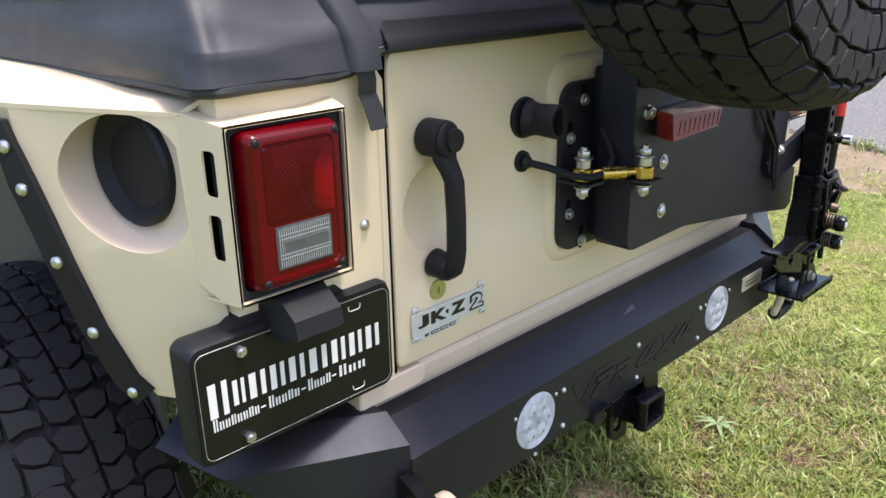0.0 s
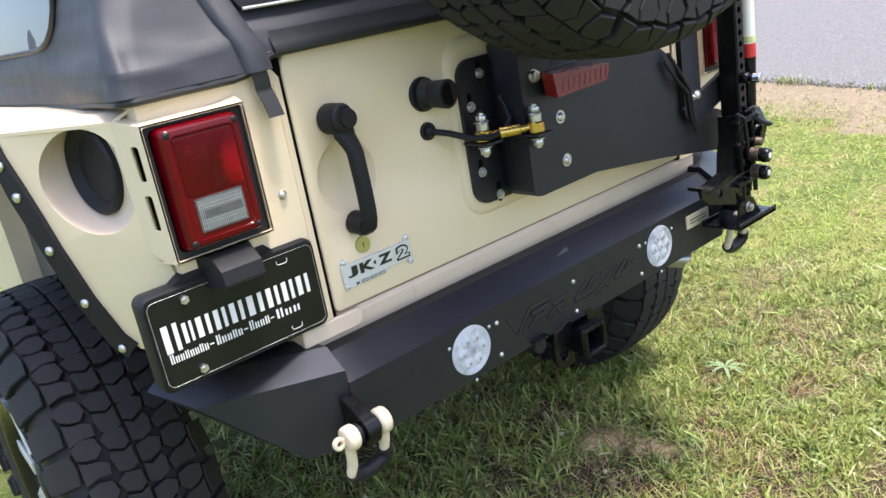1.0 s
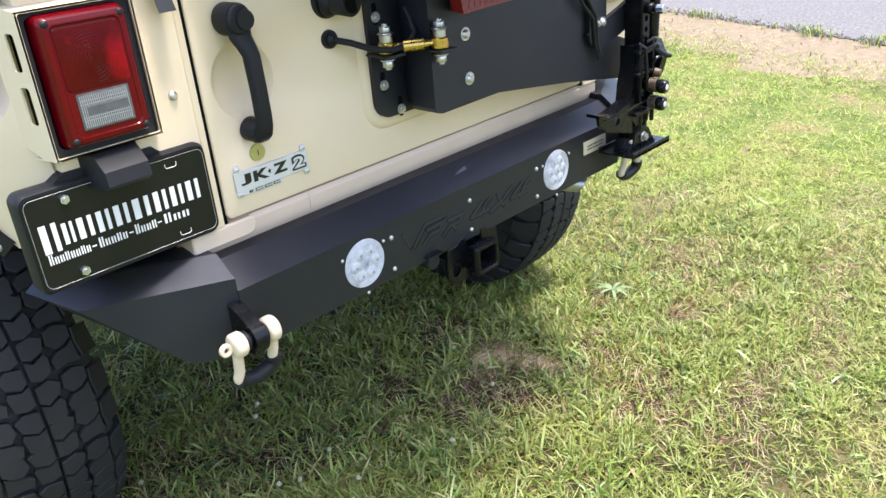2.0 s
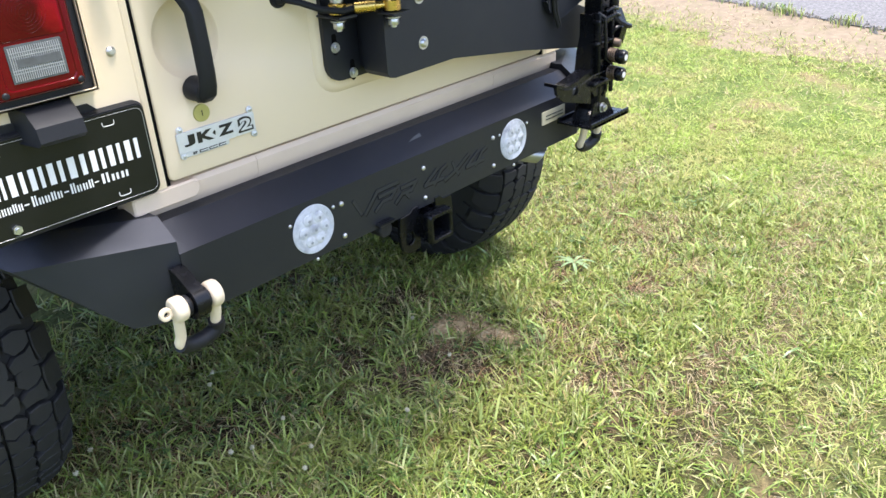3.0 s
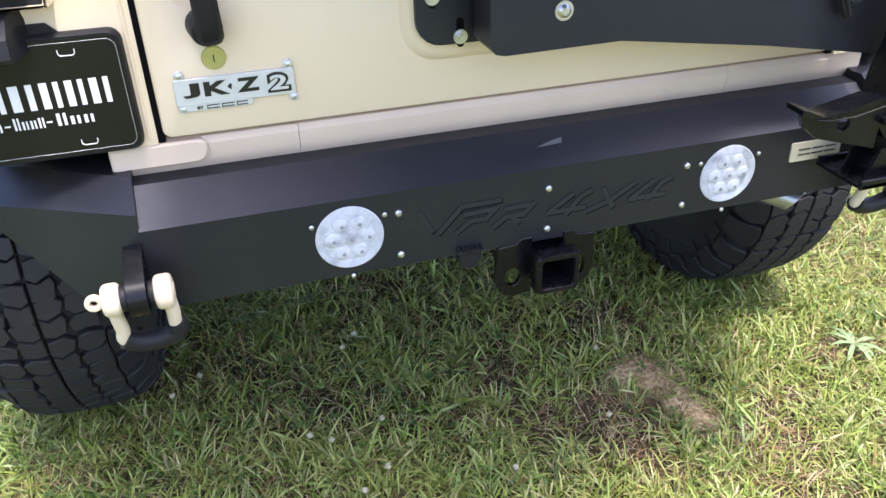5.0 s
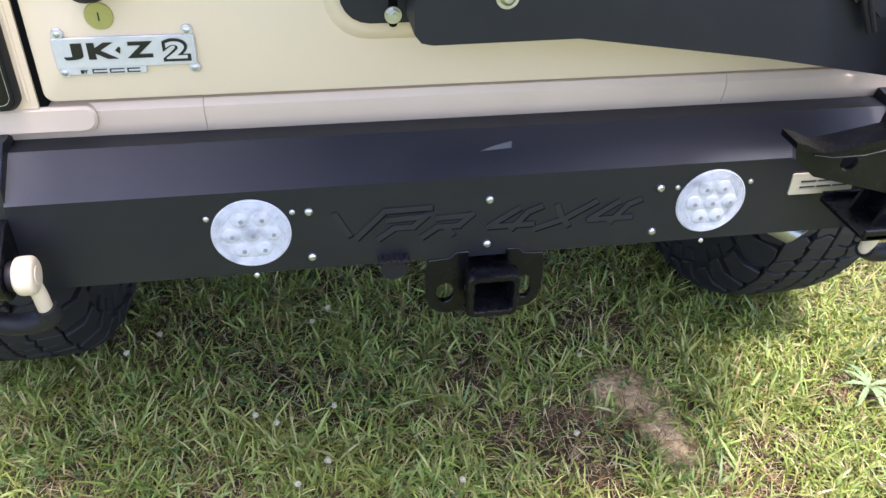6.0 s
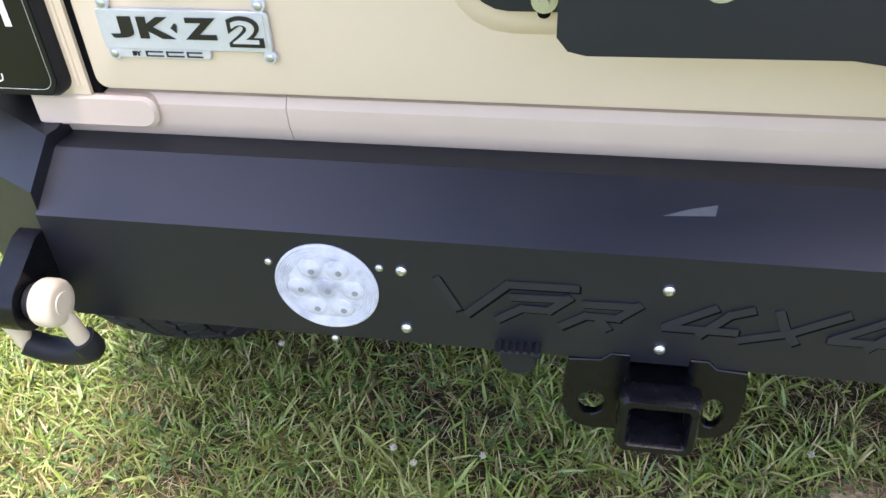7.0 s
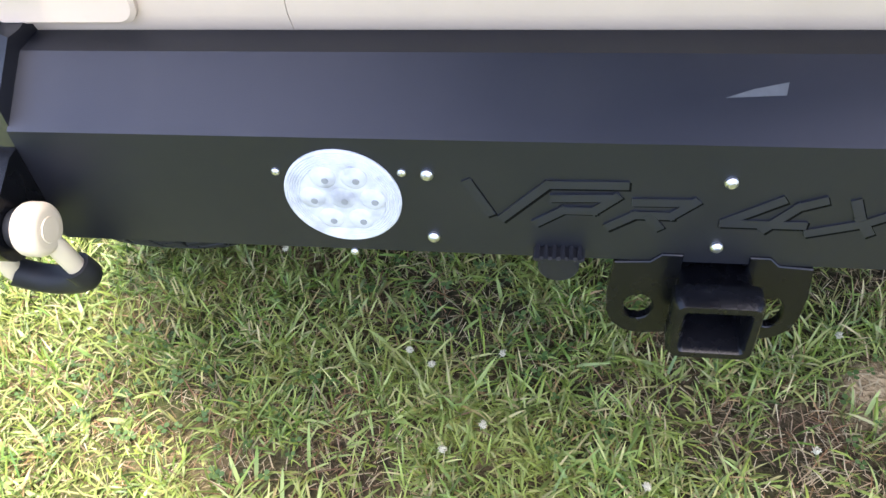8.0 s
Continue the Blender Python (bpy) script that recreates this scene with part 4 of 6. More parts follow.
for x0, n, w in ((-0.862, 8, 0.0083), (-0.783, 5, 0.0098), (-0.722, 4, 0.0098), (-0.671, 3, 0.0165)):
    for k in range(n):
        tall = 0.0165 if k == 0 else (0.0110 if k % 3 else 0.0135)
        for f0, f1 in ((0.12, 0.38), (0.60, 0.82)):
            part("bar", box(B(), x0 + (k + f0) * w, x0 + (k + f1) * w, -0.0190, -0.0183, 0.966, 0.966 + tall), WHITE, PL)
for x0 in (-0.793, -0.731, -0.681):
    part("bar", box(B(), x0 - 0.001, x0 + 0.006, -0.0190, -0.0183, 0.9715, 0.9735), WHITE, PL)
bm = B()
prism(bm, [(-0.775, 0.01, 1.118), (-0.775, -0.035, 1.112), (-0.775, -0.062, 1.092), (-0.775, -0.066, 1.070), (-0.775, -0.055, 1.062), (-0.775, -0.020, 1.066), (-0.775, 0.01, 1.072)], (0.098, 0, 0))
for v in bm.verts:
    if v.co.y < -0.03:
        v.co.x = -0.726 + (v.co.x + 0.726) * 0.72
bev(bm, 0.010, 4)
part("plate_lamp", bm, PLASTIC, BRACKET, "black plastic plate lamp cover")

# ---- soft top ----
LEV = ((1.368, 0.808, -0.006, 0.030), (1.374, 0.818, -0.016, 0.032), (1.390, 0.817, -0.014, 0.033), (1.41, 0.813, -0.010, 0.036), (1.435, 0.808, 0.002, 0.039), (1.46, 0.802, 0.016, 0.042), (1.50, 0.793, 0.037, 0.050), (1.55, 0.782, 0.063, 0.06), (1.68, 0.745, 0.13, 0.12), (1.82, 0.70, 0.20, 0.12), (1.92, 0.655, 0.26, 0.12), (1.955, 0.60, 0.33, 0.12), (1.965, 0.40, 0.50, 0.12))
zs = sorted(set([a[0] for a in LEV] + [round(float(v), 4) for v in np.arange(1.40, 1.70, 0.012)]))
CUT = [[float(np.interp(z, [a[0] for a in LEV], [a[k] for a in LEV])) for k in (0, 1, 2, 3)] for z in zs]


def crease(xx, yy, z, hx, y0):
    """Folds of slack cloth near the rear corner and above the hem."""
    low = math.exp(-((z - 1.40) / 0.07) ** 2)
    line = abs(xx) - (hx - 0.012 + 0.05 * (z - 1.39))
    c = 0.009 * math.exp(-(line / 0.006) ** 2) * math.exp(-((z - 1.43) / 0.05) ** 2) * (1 if yy < y0 + 0.05 else 0)
    r = 1 - abs(noise.noise(Vector((xx * 7 + z * 5, yy * 7, z * 16))))
    c += 0.006 * low * max(0.0, r - 0.72) / 0.28 * (1 if abs(xx) > 0.58 else 0.3)
    s = 1 - abs(noise.noise(Vector((xx * 4 - z * 9, yy * 4 + z * 6, 2.0))))
    return c + (0.004 if yy > y0 + 0.05 else 0.0015) * max(0.0, s - 0.80) / 0.2


rings = []
for z, hx, y0, rad in CUT:
    half = [(-hx, y) for y in np.linspace(2.9, y0 + rad, 26)]
    half += [(-hx + rad - rad * math.cos(a), y0 + rad - rad * math.sin(a)) for a in np.linspace(0.1, math.pi / 2, 12)]
    half += [(xx, y0) for xx in np.linspace(-hx + rad, 0, 34)[1:]]
    full = half + [(-xx, yy) for xx, yy in half[-2::-1]]
    ring = []
    for xx, yy in full:
        zz = z
        if z < 1.39:
            zz += 0.027 * min(1, max(0, (0.62 - abs(xx)) / 0.06)) if yy < 0.2 else -0.006
        w = 0.008 * noise.noise(Vector((xx * 5, yy * 5, z * 9))) + 0.004 * noise.noise(Vector((xx * 14, yy * 14, z * 11)))
        fold = math.exp(-((abs(xx) - hx) / 0.02) ** 2) * math.exp(-((yy - y0 - 0.02) / 0.03) ** 2) * 0.006
        sag = 0.010 * math.sin((abs(xx) - 0.60) / 0.21 * math.pi) * math.exp(-((z - 1.44) / 0.06) ** 2) if 0.60 < abs(xx) < 0.81 and yy < y0 + 0.1 else 0.0
        cr = crease(xx, yy, z, hx, y0) if z < 1.72 and yy < 1.5 else 0.0
        side_on = min(1.0, max(0.0, (yy - y0) / 0.04))
        ring.append(Vector((xx * (1 + w + fold) + math.copysign(cr * side_on, xx), yy + w * 0.6 - fold + sag - cr * (1 - side_on), zz)))
    rings.append(ring)
bm = loft(B(), rings)
TOP = part("soft_top", bm, VINYL, CAR, "black fabric soft top", 60)
bm = B()
loft(bm, [rings[-1], [Vector((p.x * 0.02, p.y + 0.2, 1.97)) for p in rings[-1]]])
part("roof", bm, VINYL, TOP, smooth=60)
low = [p for p in rings[0] if p.y < 1.4]
part("hem", tube(B(), [p + Vector((0, -0.004, 0.0)) for p in low], 0.007, 8), PIPING, TOP)
# flap along the corner seam, strap
for side in (-1, 1):
    bm = B()
    line = [(-0.60, -0.020, 1.372), (-0.603, -0.016, 1.41), (-0.618, 0.012, 1.46), (-0.638, 0.055, 1.55), (-0.645, 0.122, 1.68), (-0.63, 0.195, 1.82)]
    rows = []
    for px, py, pz in line:
        rows.append([Vector((px - 0.020, py + 0.012, pz)), Vector((px - 0.015, py - 0.004, pz)), Vector((px - 0.004, py - 0.008, pz)), Vector((px + 0.012, py - 0.0085, pz)), Vector((px + 0.026, py - 0.006, pz)), Vector((px + 0.030, py + 0.010, pz))])
    loft(bm, rows)
    if side > 0:
        mirrored(bm)
    part("corner_flap", bm, VINYL, TOP, smooth=60)
    bm = B()
    rows = [[Vector((px - 0.014, py, pz)), Vector((px + 0.014, py, pz)), Vector((px + 0.014, py + 0.002, pz)), Vector((px - 0.014, py + 0.002, pz))] for px, py, pz in ((-0.596, -0.016, 1.385), (-0.596, -0.022, 1.360), (-0.594, -0.018, 1.343), (-0.592, -0.026, 1.326), (-0.590, -0.034, 1.298))]
    loft(bm, rows, closed=True, caps=True)
    if side > 0:
        mirrored(bm)
    part("strap", bm, PIPING, TOP, "black webbing strap")
    # side window
    bm = B()
    pts = [(-0.812, y, z) for y, z in ((0.40, 1.462), (0.355, 1.465), (0.315, 1.475), (0.283, 1.493), (0.262, 1.520), (0.252, 1.555), (0.250, 1.60), (0.27, 1.75), (0.30, 1.80), (1.30, 1.82), (1.30, 1.462))]
    pts = [(-0.800 + (z - 1.46) * 0.19 - 0.006, y, z) for _, y, z in pts]
    prism(bm, pts, (0.004, 0, 0))
    if side > 0:
        mirrored(bm)
    WIN = part("side_window", bm, GLASS, TOP, "tinted clear-plastic side window")
    part("window_piping", tube(B(), [(p[0] * -side, p[1], p[2]) for p in pts + pts[:1]], 0.005, 8), PIPING, WIN)
bm = B()
wpts = [(-0.585, 1.470), (-0.60, 1.50), (-0.615, 1.60), (-0.60, 1.82), (0.60, 1.82), (0.615, 1.60), (0.60, 1.50), (0.585, 1.470)]
rear = lambda z: float(np.interp(z, [a[0] for a in LEV], [a[2] for a in LEV]))
wp = [(x, rear(z) - 0.012, z) for x, z in wpts]
prism(bm, wp, (0, 0.004, 0))
WIN = part("rear_window", bm, GLASS, TOP, "tinted rear window with pale edge piping")
part("window_piping", tube(B(), [Vector(p) + Vector((0, -0.002, 0)) for p in (wp[-1], *[Vector(wp[-1]).lerp(Vector(wp[0]), k / 8) for k in range(1, 8)], wp[0])], 0.0026, 8), ALU, WIN)
# lower curtain with a hem over the tailgate
bm = B()
curt = [[(x, y, z) for x in np.linspace(-0.56, 0.56, 24)] for y, z in ((-0.012, 1.395), (-0.020, 1.392), (-0.022, 1.400), (-0.016, 1.408), (-0.010, 1.430))]
loft(bm, curt)
part("curtain_hem", bm, PIPING, TOP, smooth=60)


# ---- shackles ----
def shackle(m):
    s = empty("bow_shackle", "sand-painted bow shackle with black rubber sleeve, hung on the bumper", "shackle", "bow shackles")
    bm = B()
    cyl(bm, (-0.052, 0, 0), (0.048, 0, 0), 0.0115, 0.0115, 20)
    for x0, x1, r in ((-0.054, -0.026, 0.026), (0.022, 0.050, 0.0275)):
        cyl(bm, (x0, 0, 0), (x1, 0, 0), r, r, 32)
    bev(bm, 0.0085, 4, 50)
    PIN = part("pin", bm, SHACKLE, s)
    bm = B()
    cyl(bm, (0.050, 0, 0), (0.0512, 0, 0), 0.0135, 0.013, 24)
    part("pin_end", bm, SHACKLE, PIN)
    bm = B()
    hole = [(0.0055 * math.cos(a), 0.0055 * math.sin(a)) for a in [2 * math.pi * i / 14 for i in range(14)]]
    ring = [(0.0135 * math.cos(a), 0.0135 * math.sin(a)) for a in [2 * math.pi * i / 24 for i in range(24)]]
    sheet(bm, [ring, hole], lambda a, b: Vector((-0.0660 + a, -0.005, b)), (0, 0.010, 0))
    bev(bm, 0.002, 2, 50)
    part("pin_eye", bm, SHACKLE, PIN)
    path = [(-0.041, 0, 0.0), (-0.042, 0.004, -0.022), (-0.052, 0.010, -0.048), (-0.055, 0.016, -0.070), (-0.045, 0.021, -0.090), (-0.024, 0.025, -0.102), (0.0, 0.026, -0.106), (0.024, 0.025, -0.102), (0.045, 0.021, -0.090), (0.055, 0.016, -0.070), (0.052, 0.010, -0.048), (0.040, 0.004, -0.022), (0.036, 0, 0.0)]
    path = [(x * (1 - 0.9 * max(0.0, abs(x) - 0.042)/0.042), y, z * 0.98) for x, y, z in path]

    def finer(p, k=4):
        out = []
        for i in range(len(p) - 1):
            p0, p1, p2, p3 = (Vector(p[max(0, min(len(p) - 1, j))]) for j in (i - 1, i, i + 1, i + 2))
            for q in range(k):
                t = q / k
                out.append(0.5 * ((2 * p1) + (p2 - p0) * t + (2 * p0 - 5 * p1 + 4 * p2 - p3) * t * t + (3 * p1 - p0 - 3 * p2 + p3) * t ** 3))
        return out + [Vector(p[-1])]
    part("bow", tube(B(), finer(path), 0.0108, 14), SHACKLE, s, "sand-painted shackle bow")
    part("rubber_sleeve", tube(B(), finer(path[4:10]), 0.0165, 14), PLASTIC, s, "black rubber shackle sleeve")
    for x0, x1 in ((-0.028, -0.0175), (0.0135, 0.024)):
        bm = B()
        cyl(bm, (x0, 0, 0), (x1, 0, 0), 0.021, 0.021, 24)
        part("washer", bev(bm, 0.002), PLASTIC, s, "black rubber washer")
    s.matrix_basis = m @ Matrix.Scale(0.88, 4)
    return s


shackle(pose(-0.610, -0.128, 0.757))
shackle(pose(0.610, -0.128, 0.757))

# ---- high lift jack ----
JACK = empty("high_lift_jack", "black high-lift jack mounted upright beside the spare wheel", "jack")
hole = lambda z: [(0.5525 + 0.0075 * math.cos(a), z + 0.0075 * math.sin(a)) for a in [2 * math.pi * i / 12 for i in range(12)]]
bm = B()
sheet(bm, [[(0.538, 0.795), (0.567, 0.795), (0.567, 1.98), (0.538, 1.98)]] + [hole(0.84 + 0.026 * k) for k in range(43)], lambda a, b: Vector((a, -0.187, b)), (0, 0.007, 0))
BAR = part("rack_bar", bm, STEEL, JACK, "black perforated upright bar", 20)
for x in (0.5345, 0.5635):
    part("bar_flange", bev(box(B(), x, x + 0.007, -0.186, -0.137, 0.795, 1.98), 0.0015, 1), STEEL, BAR)
part("bar_back", box(B(), 0.5415, 0.5635, -0.143, -0.138, 0.795, 1.98), STEEL, BAR)
bm = B()
tube(bm, [(0.607, -0.170, 1.015), (0.608, -0.172, 1.10), (0.606, -0.176, 1.165)], 0.0165, 16)
TUBE = part("handle", bm, STEEL, JACK, "black jack handle tube")
for name, z0, z1, r, mt, lb in (("red_band", 1.165, 1.197, 0.0172, RED, "red band on the handle"), ("white_sleeve", 1.197, 1.90, 0.0168, WHITE, "white upper handle sleeve"), ("label_band", 1.199, 1.214, 0.0174, mat("label_green", (0.45, 0.50, 0.22), 0.5, vary=0.4, scale=160), "pale green label on the sleeve")):
    bm = B()
    cyl(bm, (0.606, -0.176, z0), (0.606, -0.176, z1), r, r, 20)
    part(name, bm, mt, TUBE, lb)
for z in (1.317, 1.124):
    bm = B()
    cyl(bm, (0.553, -0.180, z), (0.556, -0.230, z - 0.001), 0.0085, 0.0085, 16)
    BOLT = part("clamp_bolt", bev(bm, 0.0015, 1, 50), STEEL, JACK, "clamp bolt with bright end")
    for y0, y1, r, s, mt in ((-0.188, -0.203, 0.0145, 6, STEEL), (-0.214, -0.233, 0.0115, 16, CHROME)):
        bm = B()
        cyl(bm, (0.554, y0, z), (0.5555, y1, z), r, r * 0.96, s)
        part("nut", bev(bm, 0.0015, 1, 50), mt, BOLT)
bm = B()
tube(bm, arc((0.590, -0.182, 1.099), 0.040, -150, 40, 16, (1, 0, 0), (0, -0.75, 0.35)), 0.0022, 6)
part("wire_loop", bm, TAG, JACK, "thin pale wire tie")

# running gear: cast body with ribs, nose, pins and springs
bm = B()
prism(bm, [(0.512, -0.140, 1.040), (0.512, -0.140, 0.985), (0.500, -0.140, 0.950), (0.490, -0.140, 0.875), (0.520, -0.140, 0.838), (0.578, -0.140, 0.838), (0.590, -0.140, 0.90), (0.582, -0.140, 0.985), (0.574, -0.140, 1.040)], (0, -0.044, 0))
bev(bm, 0.006, 2)
GEAR = part("runner", bm, STEEL, JACK, "cast black jack runner")
for x0, x1, z0, z1 in ((0.512, 0.522, 0.900, 1.046), (0.566, 0.577, 0.905, 1.046), (0.505, 0.584, 1.018, 1.030), (0.500, 0.588, 0.968, 0.978), (0.496, 0.592, 0.868, 0.880)):
    part("runner_rib", bev(box(B(), x0, x1, -0.200, -0.178, z0, z1), 0.004, 2), STEEL, GEAR)
bm = B()
ring = lambda c, r, n=20: [(c[0] + r * math.cos(a), c[1] + r * math.sin(a)) for a in [2 * math.pi * i / n for i in range(n)]]
sheet(bm, [[(0.500, 0.910), (0.390, 0.889), (0.362, 0.901), (0.351, 0.904), (0.357, 0.882), (0.388, 0.858), (0.500, 0.826)], ring((0.432, 0.875), 0.012)], lambda a, b: Vector((a, -0.186, b)), (0, 0.008, 0))
NOSE = part("lifting_nose", bm, STEEL, GEAR)
bm = B()
loft(bm, [[(x, -0.190, z), (x, -0.152, z + 0.001), (x, -0.152, z - 0.007), (x, -0.190, z - 0.008)] for x, z in ((0.500, 0.913), (0.420, 0.898), (0.390, 0.894), (0.362, 0.906), (0.350, 0.909))], closed=True, caps=True)
part("nose_top", bev(bm, 0.002, 1, 40), STEEL, NOSE)
links = [(0.375, -0.192, 0.892), (0.40, -0.194, 0.888), (0.44, -0.198, 0.891), (0.48, -0.205, 0.904), (0.52, -0.212, 0.908), (0.56, -0.216, 0.902)]
part("nose_chain", tube(B(), links, 0.0010, 6), STEEL, GEAR)
for z, yy, mt in ((0.940, -0.246, RUST), (0.897, -0.242, RUST)):
    bm = B()
    cyl(bm, (0.552, -0.185, z), (0.556, yy + 0.004, z - 0.003), 0.0135, 0.0135, 16)
    PIN = part("climbing_pin", bev(bm, 0.002, 1, 50), STEEL, GEAR)
    bm = B()
    cyl(bm, (0.5555, yy + 0.018, z - 0.002), (0.557, yy, z - 0.003), 0.0185, 0.0165, 18)
    part("pin_head", bev(bm, 0.003, 2, 40), STEEL, PIN)
    bm = B()
    cyl(bm, (0.557, yy + 0.001, z - 0.003), (0.557, yy - 0.0012, z - 0.003), 0.0075, 0.007, 14)
    part("pin_end", bm, ALU, PIN)
    coil = [Vector((0.553 + 0.016 * math.cos(a), -0.203 - 0.0032 * a / math.pi * 0.9, z + 0.016 * math.sin(a))) for a in [k * math.pi / 6 for k in range(48)]]
    part("spring", tube(B(), coil, 0.0022, 6), mt, PIN)
bm = B()
tube(bm, [(0.580, -0.188, 1.028), (0.594, -0.200, 1.010), (0.612, -0.208, 1.001), (0.630, -0.212, 0.996)], [0.012, 0.012, 0.008, 0.0055], 10)
part("reverse_latch", bm, STEEL, GEAR)
for pts in ([(0.540, -0.196, 1.045), (0.562, -0.205, 1.052), (0.585, -0.200, 1.046)], [(0.535, -0.199, 1.030), (0.560, -0.212, 1.038), (0.590, -0.204, 1.030)], [(0.515, -0.190, 1.046), (0.522, -0.205, 1.035), (0.524, -0.208, 0.985), (0.530, -0.206, 0.935), (0.540, -0.212, 0.925)]):
    part("linkage", tube(B(), pts, 0.0045, 8), STEEL, GEAR)
bm = B()
prism(bm, [(0.590, -0.200, 0.955), (0.590, -0.160, 0.955), (0.590, -0.150, 1.035), (0.590, -0.192, 1.042), (0.590, -0.212, 1.000)], (0.026, 0, 0))
part("handle_socket", bev(bm, 0.006, 2), STEEL, GEAR)
bm = B()
tube(bm, arc((0.588, -0.196, 0.985), 0.020, -60, 200, 14, (1, 0, 0), (0, -0.4, 0.9)), 0.005, 8)
part("pitman_link", bm, STEEL, GEAR)
bm = B()
cyl(bm, (0.566, -0.205, 0.968), (0.570, -0.222, 0.966), 0.012, 0.010, 12)
part("cross_bolt", bev(bm, 0.002, 1), RUST, GEAR)
bm = B()
cyl(bm, (0.574, -0.196, 0.842), (0.574, -0.196, 0.885), 0.006, 0.006, 10)
part("shear_pin", bev(bm, 0.0015, 1), STEEL, GEAR)
# base plate with folded stiffeners
bm = B()
slot = rrect(0.612, 0.632, -0.178, -0.166, 0.005, 3)
sheet(bm, [rrect(0.474, 0.655, -0.206, -0.102, 0.006, 2), slot], lambda a, b: Vector((a, b, 0.772)), (0, 0, -0.005))
FOOT = part("base_plate", bm, STEEL, JACK, "black jack base plate", 20)
for y in (-0.206, -0.106):
    part("plate_lip", bev(box(B(), 0.476, 0.653, y, y + 0.005, 0.764, 0.781), 0.0015, 1), STEEL, FOOT)
for y in (-0.186, -0.137):
    bm = B()
    prism(bm, [(0.500, y, 0.772), (0.518, y, 0.822), (0.578, y, 0.822), (0.612, y, 0.772)], (0, 0.005, 0))
    part("foot_cheek", bev(bm, 0.0015, 1), STEEL, FOOT)
bolt(FOOT, (0.553, -0.186, 0.803), r=0.010, h=0.010, dome=False, washer=0.013)

# ---- ground ----
EDGE_DIR = Vector((0.36, 1.0, 0)).normalized()


def across(x, y):
    """Metres beyond the near edge of the bare strip, square to the road."""
    return (x - 4.10) * EDGE_DIR.y - y * EDGE_DIR.x


BARE = ((0.455, 0.285, 0.090, 0.080), (0.500, 0.140, 0.055, 0.095))
# thin turf with brown thatch
THIN = ((0.31, 0.10, 0.10, 0.17), (0.10, 0.42, 0.10, 0.09), (-0.04, 0.27, 0.08, 0.05), (0.50, -0.33, 0.10, 0.08), (1.06, -0.06, 0.14, 0.07),  (0.61, -0.03, 0.12, 0.08), (0.54, -0.22, 0.12, 0.10), (1.45, 0.12, 0.25, 0.14), (0.52, -0.55, 0.15, 0.10), (-0.78, 0.16, 0.10, 0.07), (-0.66, 0.05, 0.09, 0.06), (-0.47, 0.07, 0.10, 0.10), (0.17, 0.20, 0.13, 0.09), (0.46, 0.54, 0.10, 0.10), (-0.30, 0.42, 0.12, 0.08), (1.9, 0.5, 0.3, 0.12), (2.3, -0.2, 0.3, 0.15),
        (0.77, -0.46, 0.20, 0.07), (1.03, -0.54, 0.15, 0.09), (1.33, -0.46, 0.20, 0.08), (1.25, -0.16, 0.15, 0.07), (0.73, 0.09, 0.10, 0.06), (0.58, -0.16, 0.09, 0.07), (1.70, -0.36, 0.24, 0.10), (1.40, 0.07, 0.16, 0.07), (1.01, 0.22, 0.10, 0.06))


